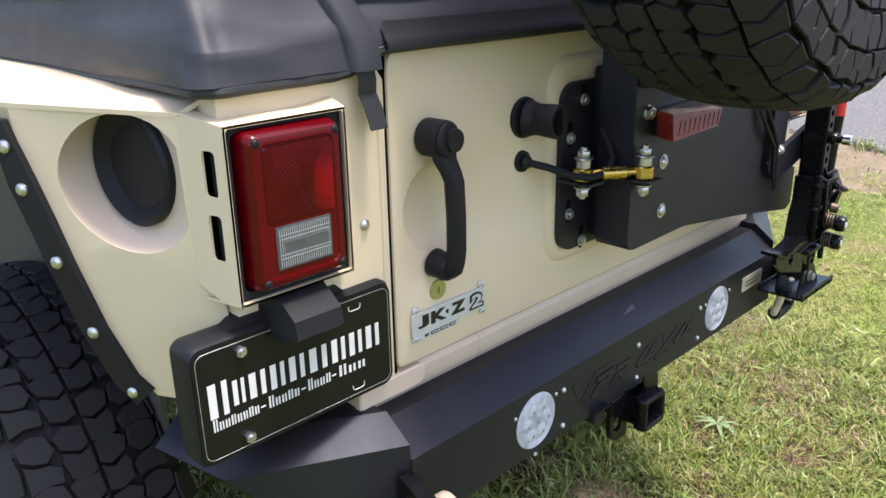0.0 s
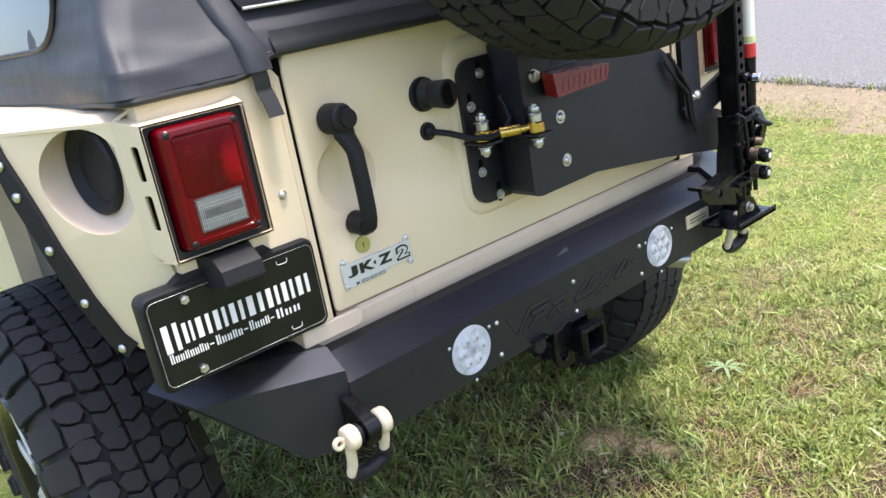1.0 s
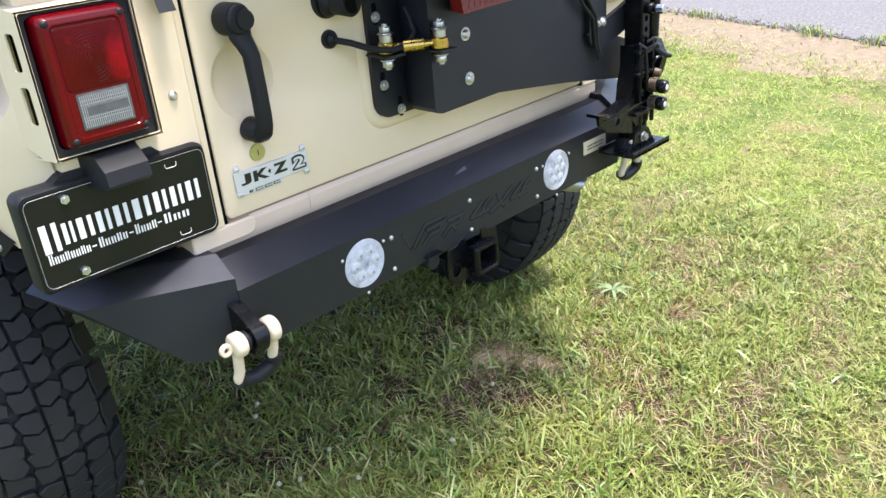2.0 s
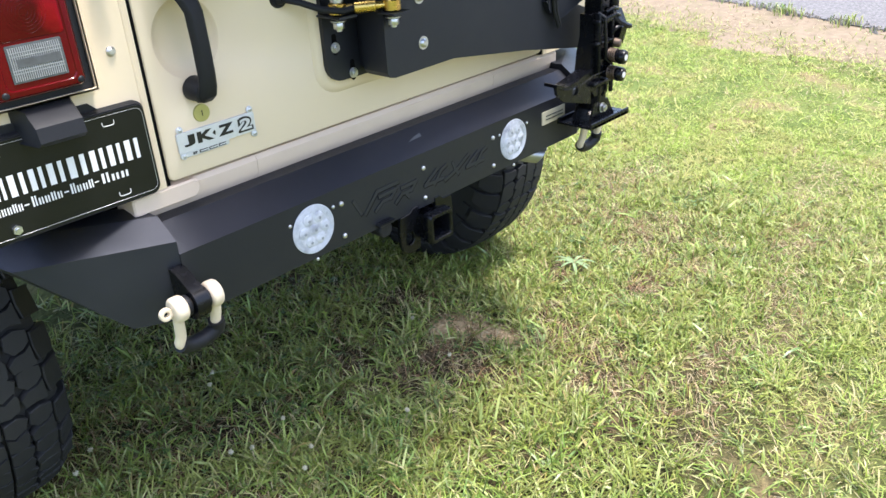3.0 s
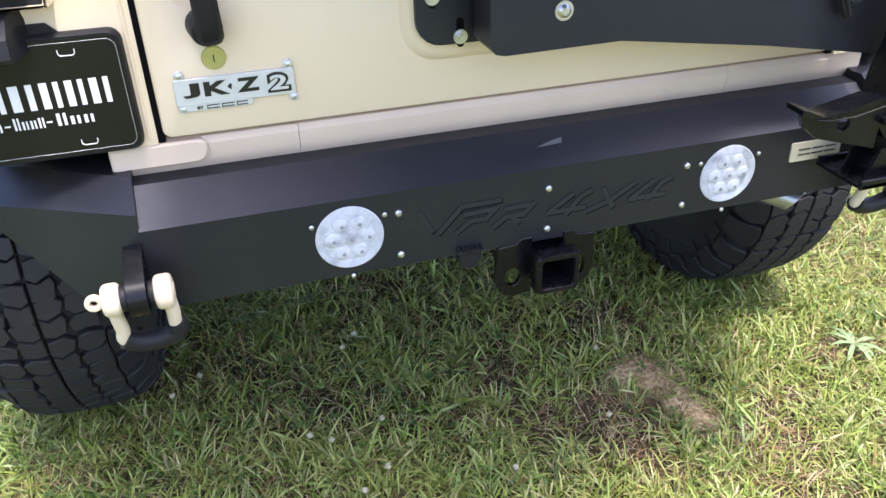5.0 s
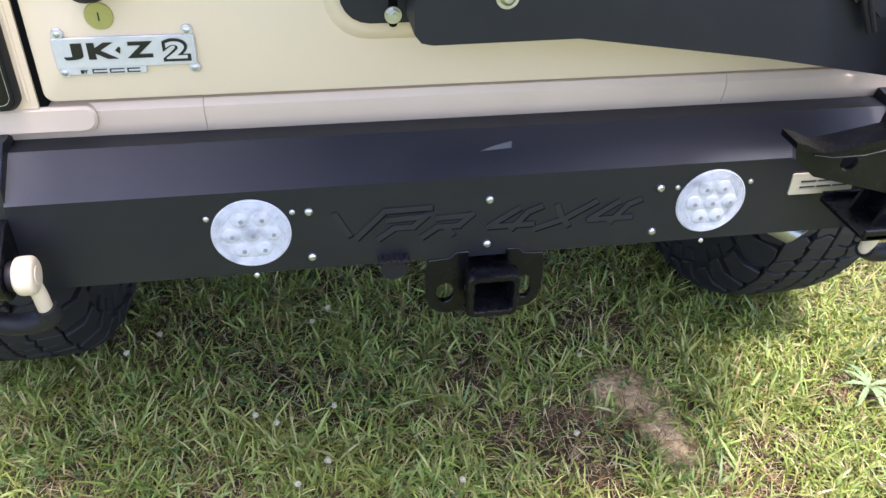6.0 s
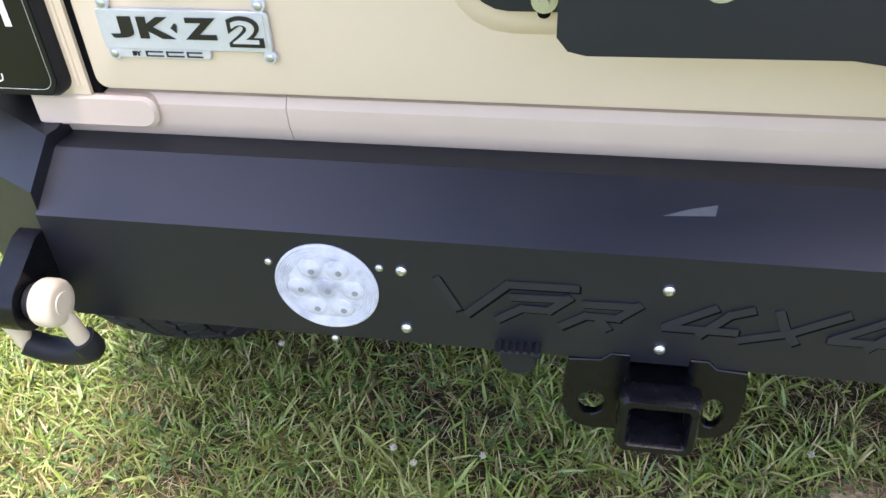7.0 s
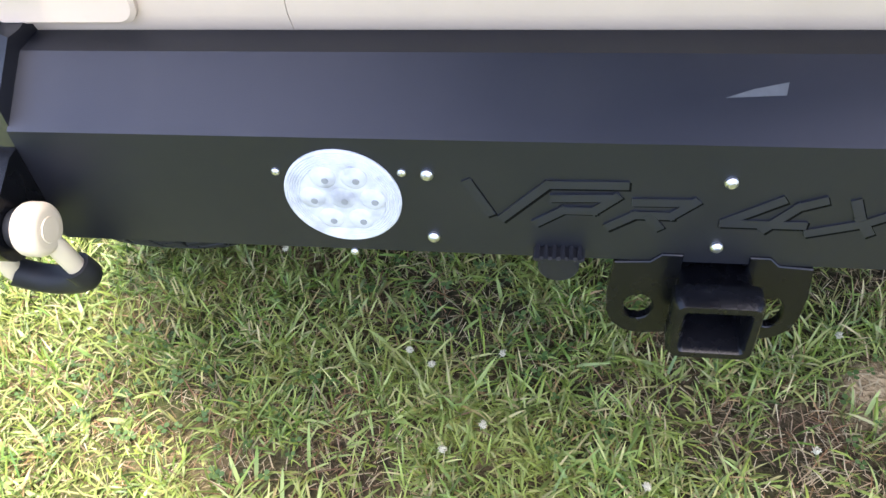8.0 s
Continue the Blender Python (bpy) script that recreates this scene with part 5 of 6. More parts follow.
def ground_material():
    m = bpy.data.materials.new("lawn_soil")
    m.use_nodes = True
    n, l = m.node_tree.nodes, m.node_tree.links
    p = n["Principled BSDF"]
    p.inputs["Roughness"].default_value = 0.95
    p.inputs["Specular IOR Level"].default_value = 0.2
    co = n.new("ShaderNodeTexCoord")
    a = n.new("ShaderNodeTexNoise")
    a.inputs["Scale"].default_value, a.inputs["Detail"].default_value = 3.2, 6
    b = n.new("ShaderNodeTexNoise")
    b.inputs["Scale"].default_value, b.inputs["Detail"].default_value = 60, 6
    r = n.new("ShaderNodeValToRGB")
    e = r.color_ramp.elements
    e[0].position, e[0].color = 0.36, (0.040, 0.038, 0.016, 1)
    e[1].position, e[1].color = 0.74, (0.19, 0.145, 0.080, 1)
    x = e.new(0.55)
    x.color = (0.075, 0.058, 0.030, 1)
    mix = n.new("ShaderNodeMix")
    mix.data_type, mix.blend_type = 'RGBA', 'MULTIPLY'
    mix.inputs["Factor"].default_value = 0.8
    r2 = n.new("ShaderNodeValToRGB")
    r2.color_ramp.elements[0].position, r2.color_ramp.elements[0].color = 0.35, (0.35, 0.34, 0.30, 1)
    r2.color_ramp.elements[1].position, r2.color_ramp.elements[1].color = 0.7, (1.2, 1.15, 1.05, 1)
    bp = n.new("ShaderNodeBump")
    bp.inputs["Strength"].default_value, bp.inputs["Distance"].default_value = 0.9, 0.02
    l.new(co.outputs["Object"], a.inputs["Vector"])
    l.new(co.outputs["Object"], b.inputs["Vector"])
    l.new(a.outputs["Fac"], r.inputs["Fac"])
    l.new(b.outputs["Fac"], r2.inputs["Fac"])
    l.new(r.outputs["Color"], mix.inputs["A"])
    l.new(r2.outputs["Color"], mix.inputs["B"])
    out = mix.outputs["Result"]
    # far off the turf closes into one mottled tone, lightened for the sunlit lawn
    far = n.new("ShaderNodeMapping")
    far.inputs["Location"].default_value = (-0.2, -0.3, 0)
    dist = n.new("ShaderNodeVectorMath")
    dist.operation = 'LENGTH'
    grow = n.new("ShaderNodeMapRange")
    grow.inputs["From Min"].default_value, grow.inputs["From Max"].default_value = 0.75, 1.9
    grow.inputs["To Max"].default_value = 0.92
    turf = n.new("ShaderNodeValToRGB")
    q = turf.color_ramp.elements
    q[0].position, q[0].color = 0.36, (0.105, 0.150, 0.034, 1)
    q[1].position, q[1].color = 0.66, (0.235, 0.195, 0.095, 1)
    q.new(0.54).color = (0.165, 0.205, 0.055, 1)
    mt = n.new("ShaderNodeMix")
    mt.data_type = 'RGBA'
    tm = n.new("ShaderNodeMix")
    tm.data_type, tm.blend_type = 'RGBA', 'MULTIPLY'
    tm.inputs["Factor"].default_value = 0.55
    l.new(co.outputs["Object"], far.inputs["Vector"])
    l.new(far.outputs["Vector"], dist.inputs[0])
    l.new(dist.outputs["Value"], grow.inputs["Value"])
    l.new(a.outputs["Fac"], turf.inputs["Fac"])
    l.new(turf.outputs["Color"], tm.inputs["A"])
    l.new(r2.outputs["Color"], tm.inputs["B"])
    l.new(grow.outputs["Result"], mt.inputs["Factor"])
    l.new(out, mt.inputs["A"])
    l.new(tm.outputs["Result"], mt.inputs["B"])
    out = mt.outputs["Result"]
    for cx, cy, rx, ry in BARE:
        mp = n.new("ShaderNodeMapping")
        mp.inputs["Location"].default_value = (-cx / rx, -cy / ry, 0)
        mp.inputs["Scale"].default_value = (1 / rx, 1 / ry, 0)
        ln = n.new("ShaderNodeVectorMath")
        ln.operation = 'LENGTH'
        ad = n.new("ShaderNodeMath")
        ad.operation = 'ADD'
        mr = n.new("ShaderNodeMapRange")
        mr.inputs["From Min"].default_value, mr.inputs["From Max"].default_value = 1.75, 1.10
        sd = n.new("ShaderNodeMix")
        sd.data_type = 'RGBA'
        sd.inputs["B"].default_value = (0.47, 0.35, 0.20, 1)
        l.new(co.outputs["Object"], mp.inputs["Vector"])
        l.new(mp.outputs["Vector"], ln.inputs[0])
        l.new(ln.outputs["Value"], ad.inputs[0])
        l.new(b.outputs["Fac"], ad.inputs[1])
        l.new(ad.outputs["Value"], mr.inputs["Value"])
        l.new(mr.outputs["Result"], sd.inputs["Factor"])
        l.new(out, sd.inputs["A"])
        out = sd.outputs["Result"]
    l.new(out, p.inputs["Base Color"])
    l.new(b.outputs["Fac"], bp.inputs["Height"])
    l.new(bp.outputs["Normal"], p.inputs["Normal"])
    return m


def island_material(name, colors, rough=0.6, spec=0.3, trans=0.0, drift=None, drift_scale=3.5):
    """A colour for each blade; drift: a second tone that comes and goes over the lawn."""
    m = bpy.data.materials.new(name)
    m.use_nodes = True
    n, l = m.node_tree.nodes, m.node_tree.links
    p = n["Principled BSDF"]
    p.inputs["Roughness"].default_value, p.inputs["Specular IOR Level"].default_value = rough, spec
    g = n.new("ShaderNodeNewGeometry")
    r = n.new("ShaderNodeValToRGB")
    e = r.color_ramp.elements
    while len(e) < len(colors):
        e.new(0.5)
    for i in range(len(colors)):
        e[i].position = i / (len(colors) - 1)
    for i, c in enumerate(colors):
        e[i].color = (*c, 1)
    l.new(g.outputs["Random Per Island"], r.inputs["Fac"])
    out = r.outputs["Color"]
    if drift:
        co = n.new("ShaderNodeTexCoord")
        ns = n.new("ShaderNodeTexNoise")
        ns.inputs["Scale"].default_value, ns.inputs["Detail"].default_value = drift_scale, 4
        l.new(co.outputs["Object"], ns.inputs["Vector"])
        mr = n.new("ShaderNodeMapRange")
        mr.inputs["From Min"].default_value, mr.inputs["From Max"].default_value = 0.42, 0.68
        mr.inputs["To Max"].default_value = 0.65
        l.new(ns.outputs["Fac"], mr.inputs["Value"])
        mx = n.new("ShaderNodeMix")
        mx.data_type = 'RGBA'
        mx.inputs["B"].default_value = (*drift, 1)
        l.new(mr.outputs["Result"], mx.inputs["Factor"])
        l.new(out, mx.inputs["A"])
        out = mx.outputs["Result"]
    l.new(out, p.inputs["Base Color"])
    if trans:
        t = n.new("ShaderNodeBsdfTranslucent")
        mx = n.new("ShaderNodeMixShader")
        mx.inputs["Fac"].default_value = trans
        l.new(out, t.inputs["Color"])
        l.new(p.outputs["BSDF"], mx.inputs[1])
        l.new(t.outputs["BSDF"], mx.inputs[2])
        l.new(mx.outputs["Shader"], n["Material Output"].inputs["Surface"])
    return m


SOIL = ground_material()
ASPHALT = mat("asphalt", (0.115, 0.110, 0.108), 0.9, vary=0.8, scale=35, bump=0.8, bump_scale=90, spec=0.3, stain=0.9, stain_color=(0.25, 0.24, 0.23), stain_scale=55)
SAND = mat("bare_dirt", (0.20, 0.155, 0.105), 0.95, vary=0.45, scale=14, bump=0.8, bump_scale=60, spec=0.2, stain=0.75, stain_color=(0.15, 0.135, 0.065), stain_scale=4)


def hump(x, y):
    return 0.010 * noise.noise(Vector((x * 1.3, y * 1.3, 3.1))) + 0.006 * noise.noise(Vector((x * 5, y * 5, 7.7)))


bm = B()
xs = list(np.arange(-2.4, 6.4, 0.10))
ys = list(np.arange(-1.6, 6.4, 0.10))
xs = [-900, -60, -8] + xs + [8, 60, 900]
ys = [-900, -60, -8] + ys + [10, 60, 900]
grid = [[bm.verts.new((x, y, hump(x, y) if abs(x) < 7 and abs(y) < 7 else 0.0)) for x in xs] for y in ys]
for a, b in zip(grid, grid[1:]):
    for k in range(len(xs) - 1):
        bm.faces.new((a[k], a[k + 1], b[k + 1], b[k]))
g = part("ground", bm, SOIL, None, "patchy mown lawn soil with dry spots", 60)
tagged(g, category="ground", kind="structure")


def strip(name, d0, d1, z, material, label, category, rough_edge=0.0):
    bm = B()
    nrm = Vector((EDGE_DIR.y, -EDGE_DIR.x, 0))
    base = Vector((4.10, 0, 0))
    rnd = random.Random(5)
    lo, hi = [], []
    ts = np.r_[-80, np.arange(-6, 12, 0.12), 120]
    for t in ts:
        j = rough_edge * (noise.noise(Vector((t * 1.3, d0, 0))) + 0.5 * noise.noise(Vector((t * 5, d0, 2))))
        k = 0.35 * rough_edge * noise.noise(Vector((t * 4, d1, 5)))
        lo.append(base + EDGE_DIR * t + nrm * (d0 + j) + Vector((0, 0, z - 0.02)))
        hi.append(base + EDGE_DIR * t + nrm * (d1 + k) + Vector((0, 0, z)))
    mid = [a.lerp(b, 0.06) + Vector((0, 0, 0.018)) for a, b in zip(lo, hi)]
    loft(bm, [lo, mid, hi])
    o = part(name, bm, material, None, label, 60)
    return tagged(o, category=category, kind="structure")


strip("dirt_verge", 0.0, 1.35, 0.016, SAND, "worn bare dirt verge beside the road", "verge", 0.35)
strip("road", 1.02, 30.0, 0.045, ASPHALT, "weathered grey asphalt road", "road", 0.05)

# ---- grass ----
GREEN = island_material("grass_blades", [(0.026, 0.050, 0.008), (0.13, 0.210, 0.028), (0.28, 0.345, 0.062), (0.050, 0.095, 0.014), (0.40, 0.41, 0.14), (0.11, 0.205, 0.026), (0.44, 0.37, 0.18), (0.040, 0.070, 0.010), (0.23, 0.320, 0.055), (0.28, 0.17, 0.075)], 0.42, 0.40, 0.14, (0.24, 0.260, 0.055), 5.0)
STRAP = island_material("broad_blades", [(0.070, 0.140, 0.027), (0.18, 0.275, 0.056), (0.33, 0.39, 0.12), (0.105, 0.195, 0.038), (0.24, 0.325, 0.072)], 0.38, 0.48, 0.14, (0.27, 0.295, 0.07), 5.0)
# paler copy of the blade greens, with sunlight on the lawn painted in
GREEN_LIT = island_material("lit_lawn_blades", [(0.17, 0.255, 0.044), (0.28, 0.37, 0.072), (0.38, 0.44, 0.11), (0.22, 0.32, 0.055), (0.45, 0.43, 0.18), (0.28, 0.39, 0.075)], 0.55, 0.22, 0.3, (0.42, 0.37, 0.155), 4.5)
STRAW = island_material("dry_grass", [(0.34, 0.27, 0.155), (0.50, 0.43, 0.27), (0.16, 0.105, 0.062), (0.44, 0.36, 0.21), (0.25, 0.175, 0.10), (0.105, 0.062, 0.040)], 0.65, 0.25, 0.15)
RUSSET = island_material("brown_stems", [(0.15, 0.075, 0.035), (0.24, 0.135, 0.060), (0.09, 0.050, 0.030), (0.32, 0.21, 0.095)], 0.6, 0.3, 0.15)
rng = np.random.default_rng(11)


def dryness(x, y):
    """0 for lush turf, 1 for a bare dry patch."""
    v = np.zeros(len(x))
    for i in range(len(x)):
        v[i] = noise.noise(Vector((x[i] * 1.5, y[i] * 1.5, 0.4))) + 0.5 * noise.noise(Vector((x[i] * 4.5, y[i] * 4.5, 1.7)))
    fine = np.array([noise.noise(Vector((a * 11, b * 11, 4.2))) for a, b in zip(x, y)])
    v = np.clip(v * 0.72 + 0.34 * fine + 0.26, 0, 0.80)
    for group, top in ((THIN[:1], 1.0), (THIN[1:], 0.93), (BARE, 1.14)):
        for cx, cy, rx, ry in group:
            q = np.sqrt(((x - cx) / rx) ** 2 + ((y - cy) / ry) ** 2) + 0.35 * fine
            v = np.maximum(v, top * np.clip(1.9 - 1.25 * q, 0, 1))
    return v + 0.14 * np.clip((x - 0.5) / 0.4, 0, 1) * np.clip(1.0 - v, 0, 1)


def blades(name, n, x0, x1, y0, y1, length, width, material, lean, keep, label, bend=0.5, limit=0.25, low=-99.0, flake=False, tuft=1, soft=0.25, twist=0.55, clear=None):
    """Blades in tufts over a stretch of lawn that thins out over soft metres at its borders."""
    x, y = rng.uniform(x0 - soft, x1 + soft, n // tuft), rng.uniform(y0 - soft, y1 + soft, n // tuft)
    n = len(x)
    d = dryness(x, y)
    clump = np.array([noise.noise(Vector((a * 16, b * 16, 5.0))) for a, b in zip(x, y)])
    rim = np.minimum(np.minimum(x - x0, x1 - x), np.minimum(y - y0, y1 - y)) + soft
    ok = (rng.random(n) < keep(d) * (0.75 + 0.7 * clump)) & (rng.random(n) < rim / (2 * soft))
    x, y, clump = (np.repeat(v[ok], tuft) for v in (x, y, clump))
    n = len(x)
    if tuft > 1:
        x, y = x + rng.normal(0, 0.009, n), y + rng.normal(0, 0.009, n)
    ok = across(x, y) < limit * rng.random(n) ** 2
    ok &= ~((np.abs(np.abs(x) - 0.885) < 0.13) & (np.abs(y - 0.79) < 0.14))
    ok &= across(x, y) > low
    if clear:
        ok &= (x < clear[0]) | (x > clear[1]) | (y < clear[2]) | (y > clear[3])
    x, y, clump = x[ok], y[ok], clump[ok]
    n = len(x)
    L = length * rng.uniform(0.4, 1.0, n) ** 0.8 * (1.25 + 0.6 * clump) * np.where(rng.random(n) < 0.12, 1.35, 1.0)
    W = width * rng.uniform(0.55, 1.35, n)
    az, tilt = rng.uniform(0, 2 * np.pi, n), np.abs(rng.normal(lean, 0.32, n))
    crv = rng.uniform(0.0, 1.0, n) ** 0.7 * bend
    roll = rng.normal(0, twist, n)
    z = np.array([hump(a, b) for a, b in zip(x, y)]) - 0.004 + 0.020 * np.clip((across(x, y) + 0.1) / 0.2, 0, 1)
    ca, sa = np.cos(az), np.sin(az)
    verts = np.zeros((n, 7, 3))
    px, pz = np.zeros(n), np.zeros(n)
    for k, (f, w) in enumerate(((0, 0.7), (0.4, 1.0), (0.75, 0.8), (1.0, 0.0))):
        ang = np.clip(tilt + crv * (f - 0.2) * 1.8, 0, 1.85)
        if k:
            step = L * (f - last)
            px, pz = px + step * np.sin(ang), pz + step * np.cos(ang)
        last = f
        # the blade's width leans out of the level by its own twist
        turn = roll * (0.4 + 0.9 * f)
        wx, wy, wz = -np.cos(turn) * sa - np.sin(turn) * np.cos(ang) * ca, np.cos(turn) * ca - np.sin(turn) * np.cos(ang) * sa, np.sin(turn) * np.sin(ang)
        for s, j in ((-1, 0), (1, 1)):
            if k == 3 and j:
                continue
            i = 2 * k + j
            verts[:, i, 0] = x + ca * px + s * wx * W * w / 2
            verts[:, i, 1] = y + sa * px + s * wy * W * w / 2
            verts[:, i, 2] = z + np.maximum(pz + s * wz * W * w / 2, 0.002)
    base = np.arange(n)[:, None] * 7
    quads = np.concatenate([base + np.array([0, 1, 3, 2]), base + np.array([2, 3, 5, 4])])
    tris = base + np.array([4, 5, 6])
    if flake:
        verts = verts[:, [0, 1, 5, 4]]
        quads, tris = np.arange(n)[:, None] * 4 + np.array([0, 1, 2, 3]), np.zeros((0, 3), int)
    me = bpy.data.meshes.new(name)
    me.from_pydata(verts.reshape(-1, 3).tolist(), [], quads.tolist() + tris.tolist())
    me.materials.append(material)
    me.polygons.foreach_set("use_smooth", [True] * len(me.polygons))
    o = new(name, me)
    return tagged(o, label, "grass", kind="stuff")


GK = lambda d: np.clip(1.14 - 1.0 * d, 0.02, 1)
SK = lambda d: np.clip(0.08 + 1.0 * d, 0, 1) * np.where(d > 1.05, 0.8, 1.0)
DEAD = lambda d: np.clip(0.15 + 0.9 * d, 0, 1) * np.where(d > 1.05, 0.8, 1.0)
VERGE = lambda d: np.clip(0.9 - d, 0, 1)
FLAT = lambda d: np.clip(0.4 + d, 0, 1)
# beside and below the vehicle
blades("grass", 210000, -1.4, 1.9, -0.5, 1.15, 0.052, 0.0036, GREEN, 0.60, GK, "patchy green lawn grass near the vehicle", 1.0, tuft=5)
blades("grass", 20000, -1.5, 2.1, -0.6, 1.4, 0.064, 0.0060, STRAP, 0.85, GK, "broad coarse grass blades in the lawn", 0.9, tuft=3)
blades("dry_grass", 26000, -1.4, 1.9, -0.5, 1.0, 0.052, 0.0022, RUSSET, 0.75, SK, "brown dead stems standing in the lawn", 0.8, tuft=4)
blades("dry_grass", 110000, -1.4, 2.0, -0.5, 1.0, 0.042, 0.0019, STRAW, 1.15, DEAD, "short dead thatch between the blades", 0.5, flake=True)
blades("grass", 30000, -1.4, 2.0, -0.5, 1.0, 0.028, 0.0026, GREEN, 1.1, GK, "short green clippings between the blades", 0.5, flake=True)
blades("dry_grass", 22000, -1.5, 2.6, -0.7, 1.6, 0.052, 0.0024, STRAW, 1.0, SK, "dry straw-coloured blades in the lawn", 0.8)
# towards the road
blades("grass", 190000, 0.75, 2.7, -1.5, 1.7, 0.038, 0.0030, GREEN_LIT, 0.75, GK, "fine sunlit lawn grass beside the vehicle", 0.9, tuft=5, soft=0.35)
blades("dry_grass", 150000, 0.5, 2.7, -1.5, 1.7, 0.038, 0.0022, STRAW, 1.15, DEAD, "dead thatch in the sunlit lawn", 0.5, flake=True, soft=0.35)
blades("grass", 200000, 2.0, 5.6, -1.2, 5.4, 0.042, 0.0044, GREEN_LIT, 0.75, GK, "lawn grass towards the road", 0.9, 0.5, tuft=4, soft=0.6)
blades("dry_grass", 60000, 2.0, 5.8, -1.2, 5.6, 0.046, 0.0040, STRAW, 1.1, SK, "dry straw-coloured grass towards the road", 0.5, 0.6, flake=True, soft=0.5)
# behind the camera and beyond the vehicle
blades("grass", 90000, -1.2, 3.4, -1.9, -0.5, 0.048, 0.0036, GREEN, 0.75, GK, "patchy lawn grass further behind the vehicle", 0.9, tuft=4, soft=0.3)
blades("dry_grass", 26000, -1.0, 3.2, -1.7, -0.5, 0.042, 0.0024, STRAW, 1.05, DEAD, "dead thatch further behind the vehicle", 0.4, flake=True, soft=0.3)
blades("grass", 16000, -3.0, 0.8, 1.4, 5.0, 0.06, 0.007, GREEN, 0.6, GK, "lawn grass beyond the vehicle", 0.8, tuft=4, soft=0.5)
blades("grass", 36000, -4.0, 5.0, -5.0, 5.0, 0.07, 0.010, GREEN_LIT, 0.85, GK, "wide lawn around the vehicle", 0.8, 0.2, tuft=4, soft=3.0, clear=(-1.5, 6.0, -1.9, 6.0))
# the verge
blades("grass", 40000, 3.0, 7.2, -1.5, 7.0, 0.042, 0.006, GREEN, 0.7, VERGE, "sparse tufts along the bare verge", 0.7, 1.15, -0.1, tuft=3)
blades("dry_grass", 70000, 3.0, 7.2, -1.5, 7.0, 0.040, 0.005, STRAW, 1.25, FLAT, "flattened dry grass on the bare verge", 0.5, 1.6, -0.15, True)


def edge_tufts(n):
    """Clumps of grass rooted where the road's broken edge meets the verge."""
    verts, faces = [], []
    for i in range(n):
        t, d = rng.uniform(-3, 9), rng.normal(0.98, 0.05)
        c = Vector((4.10, 0, 0)) + EDGE_DIR * t + Vector((EDGE_DIR.y, -EDGE_DIR.x, 0)) * d
        big = max(0.0, noise.noise(Vector((t * 1.9, 0.3, 8.0))) + 0.1)
        for k in range(int(4 + 60 * big)):
            a, L = rng.uniform(0, 6.28), rng.uniform(0.03, 0.06) * (1 + 1.6 * big)
            p = c + Vector((rng.normal(0, 0.05), rng.normal(0, 0.05), 0.02))
            o, w = Vector((math.cos(a), math.sin(a), 0)), Vector((-math.sin(a), math.cos(a), 0)) * 0.0035
            m = len(verts)
            verts += [p - w, p + w, p + o * L * 0.3 + Vector((0, 0, L * 0.75)) + w, p + o * L * 0.3 + Vector((0, 0, L * 0.75)) - w, p + o * L * 0.9 + Vector((0, 0, L * 0.9))]
            faces += [(m, m + 1, m + 2, m + 3), (m + 3, m + 2, m + 4)]
    me = bpy.data.meshes.new("grass")
    me.from_pydata([tuple(v) for v in verts], [], faces)
    me.materials.append(GREEN)
    tagged(new("grass", me), "clumps of grass along the road's broken edge", "grass", kind="stuff")


edge_tufts(120)

# crumbled dark edge of the asphalt
verts, faces = [], []
for i in range(1500):
    t, d = rng.uniform(-4, 9), rng.normal(1.03, 0.045)
    c = Vector((4.10, 0, 0)) + EDGE_DIR * t + Vector((EDGE_DIR.y, -EDGE_DIR.x, 0)) * d
    r = rng.uniform(0.006, 0.022)
    m = len(verts)
    for k in range(5):
        a = k * 1.257 + rng.uniform(-0.4, 0.4)
        verts.append((c.x + r * math.cos(a), c.y + r * math.sin(a), 0.018))
    verts.append((c.x, c.y, 0.036 + r * rng.uniform(0.2, 0.5)))
    faces += [(m + k, m + (k + 1) % 5, m + 5) for k in range(5)]
me = bpy.data.meshes.new("gravel")
me.from_pydata(verts, [], faces)
me.materials.append(island_material("asphalt_crumbs", [(0.07, 0.067, 0.063), (0.13, 0.125, 0.115), (0.19, 0.165, 0.13)], 0.9, 0.2))
tagged(new("gravel", me), "dark crumbled asphalt along the road edge", "gravel", kind="stuff")

# ---- small plants ----
def clover_flower():
    s = empty("clover_flower", "small white clover flower in the lawn", "flower", "clover flowers")
    part("stem", tube(B(), [(0, 0, 0), (0.002, 0.001, 0.02), (0.0, 0.003, 0.036)], 0.0009, 5), mat("clover_stem", (0.10, 0.16, 0.05), 0.6), s)
    bm = B()
    rnd = random.Random(8)
    ball(bm, (0, 0.003, 0.041), 0.0062, 10)
    for k in range(34):
        a, b = rnd.uniform(0, 6.28), rnd.uniform(-0.5, 1.4)
        d = Vector((math.cos(a) * math.cos(b), math.sin(a) * math.cos(b), math.sin(b)))
        c = Vector((0, 0.003, 0.041))
        cyl(bm, c + d * 0.005, c + d * 0.0098, 0.0017, 0.0006, 5)
    part("head", bm, mat("clover_white", (0.42, 0.39, 0.28), 0.7, vary=0.3, scale=300), s)
    return s


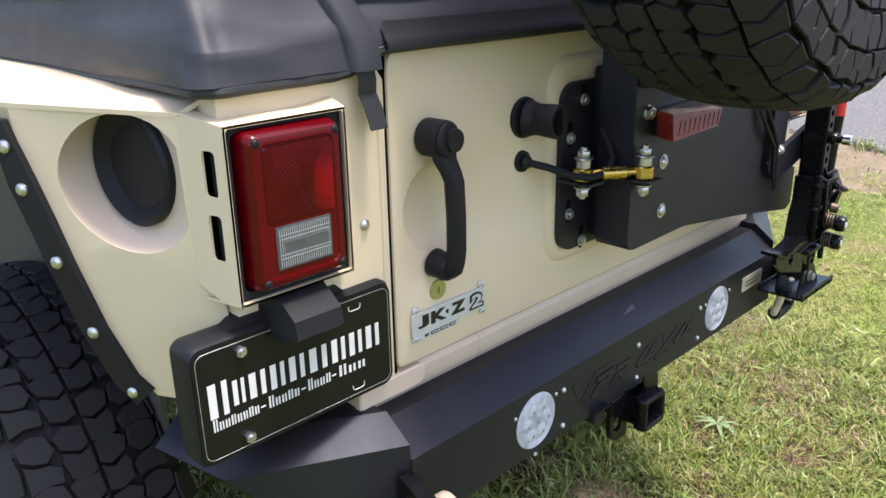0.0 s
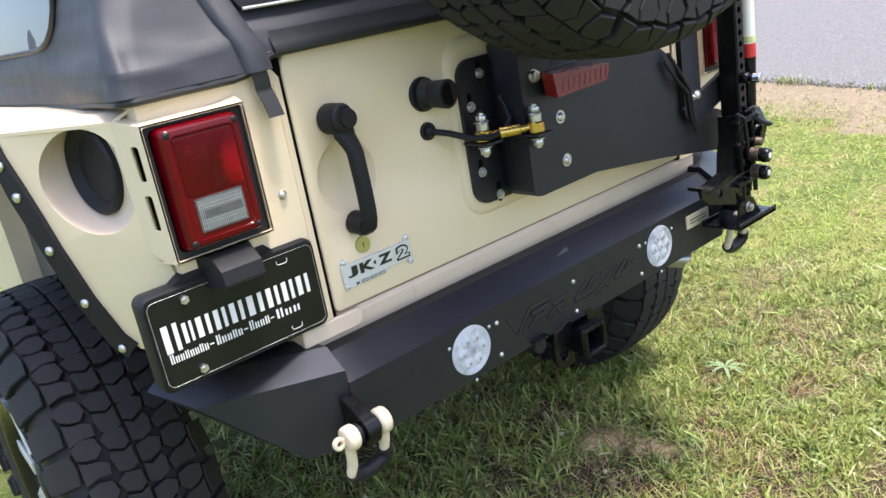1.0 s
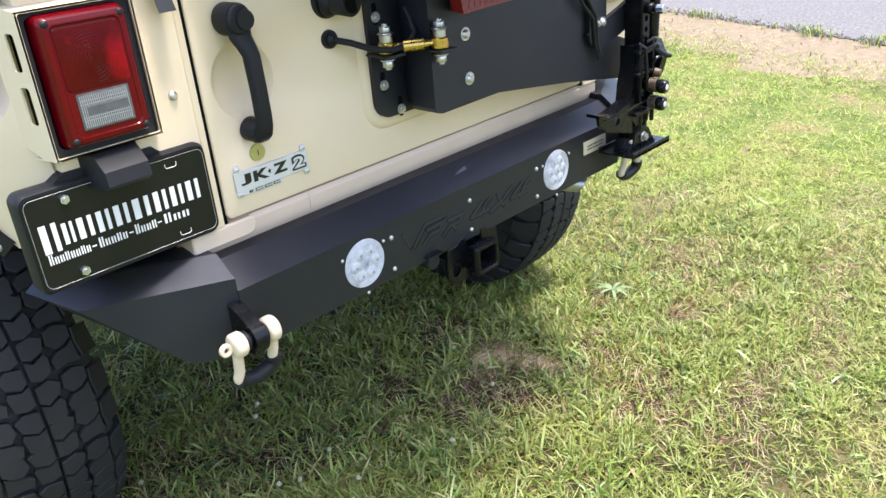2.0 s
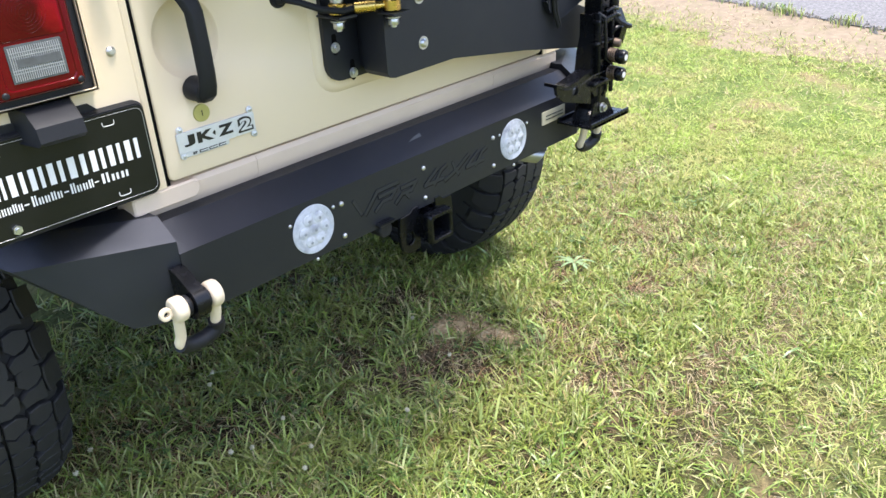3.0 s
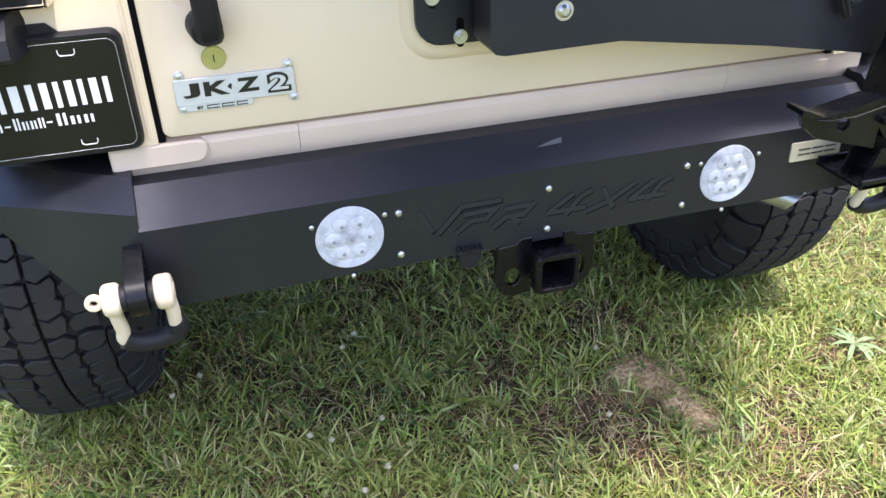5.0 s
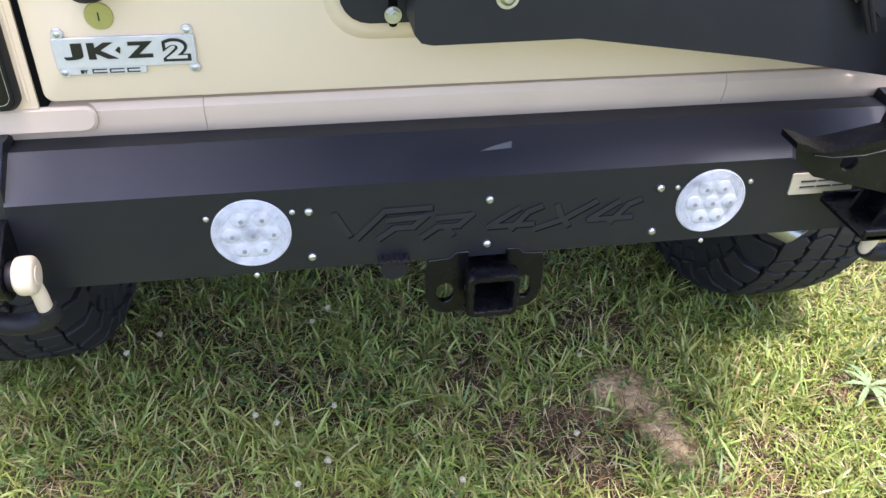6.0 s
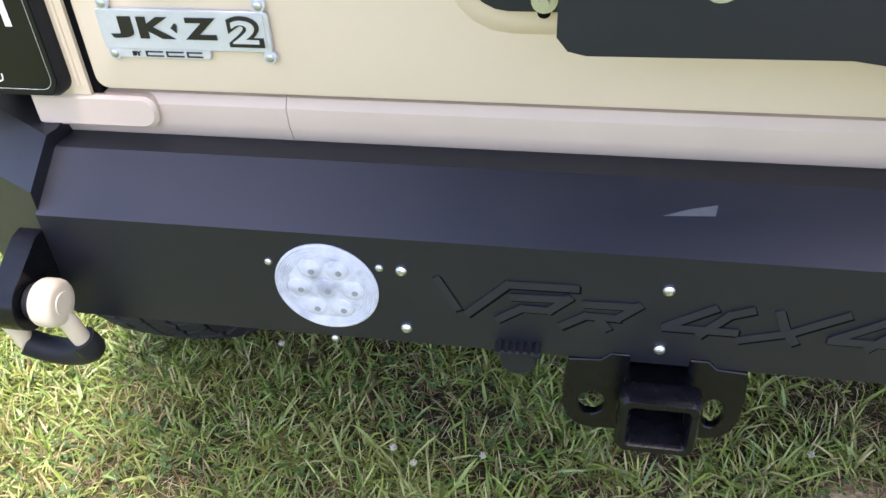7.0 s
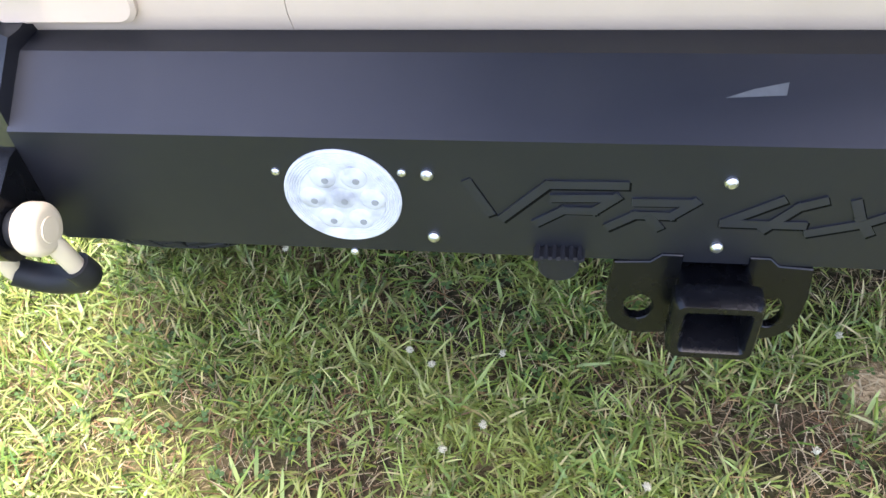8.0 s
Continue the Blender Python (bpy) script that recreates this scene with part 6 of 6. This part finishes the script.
FLOWERS = ((-0.401, 0.304), (-0.348, 0.281), (-0.216, 0.305), (-0.635, 0.62), (-0.217, 0.668), (-0.254, 0.159), (0.017, 0.070), (-0.306, 0.108), (0.29, 0.145), (0.372, 0.392), (-0.263, 0.615), (-0.701, 0.56))
first = clover_flower()
for k, (x, y) in enumerate(FLOWERS):
    m = pose(x, y, hump(x, y), 8 * math.sin(k * 2.1), 8 * math.cos(k * 3.3), 50 * k) @ Matrix.Scale(0.85 + 0.3 * math.sin(k * 1.7) ** 2, 4)
    if k == 0:
        first.matrix_basis = m
    else:
        copy_thing(first, pose(x, y, hump(x, y), 8 * math.sin(k * 2.1), 8 * math.cos(k * 3.3), 50 * k))


def leaf(bm, m, L, W, droop=0.4):
    rows = []
    for f, w in ((0, 0.25), (0.3, 0.9), (0.6, 1.0), (0.85, 0.6), (1.0, 0.06)):
        z = L * (0.45 * f - droop * f * f)
        rows.append([m @ Vector((-W * w / 2, L * f, z + 0.12 * W * w)), m @ Vector((0, L * f, z)), m @ Vector((W * w / 2, L * f, z + 0.12 * W * w))])
    loft(bm, rows)


WEED = empty("weed", "pale green rosette weed in the lawn", "weed")
LEAF = mat("weed_leaf", (0.15, 0.215, 0.085), 0.55, vary=0.25, scale=40)
for k in range(9):
    bm = B()
    leaf(bm, Matrix.Identity(4), 0.088 - 0.014 * (k % 3), 0.0125, 0.55)
    part("leaf", bm, LEAF, WEED, m=pose(0, 0, 0.028, 0, 0, 40 * k + 17 * math.sin(k * 5)))
WEED.matrix_basis = pose(1.022, 0.205, hump(1.022, 0.205))

CLOVER = island_material("clover_leaves", [(0.05, 0.095, 0.022), (0.075, 0.135, 0.035), (0.11, 0.17, 0.05)], 0.5, 0.4, 0.25)
verts, faces = [], []
for i in range(1300):
    x, y = rng.uniform(-1.3, 1.8), rng.uniform(0.0, 1.2)
    if noise.noise(Vector((x * 3, y * 3, 9.0))) < 0.05:
        continue
    h, a0, s = rng.uniform(0.012, 0.035), rng.uniform(0, 6.28), rng.uniform(0.006, 0.011)
    z = hump(x, y) + h
    for k in range(3):
        a = a0 + k * 2.094
        n = len(verts)
        d, e = Vector((math.cos(a), math.sin(a), 0.15)), Vector((-math.sin(a), math.cos(a), 0))
        c = Vector((x, y, z))
        verts += [c, c + d * s * 0.7 + e * s * 0.55, c + d * s * 1.15 + e * s * 0.25, c + d * s * 1.15 - e * s * 0.25, c + d * s * 0.7 - e * s * 0.55]
        faces.append((n, n + 1, n + 2, n + 3, n + 4))
me = bpy.data.meshes.new("clover")
me.from_pydata([tuple(v) for v in verts], [], faces)
me.materials.append(CLOVER)
tagged(new("clover", me), "scattered green clover leaves in the lawn", "clover", kind="stuff")
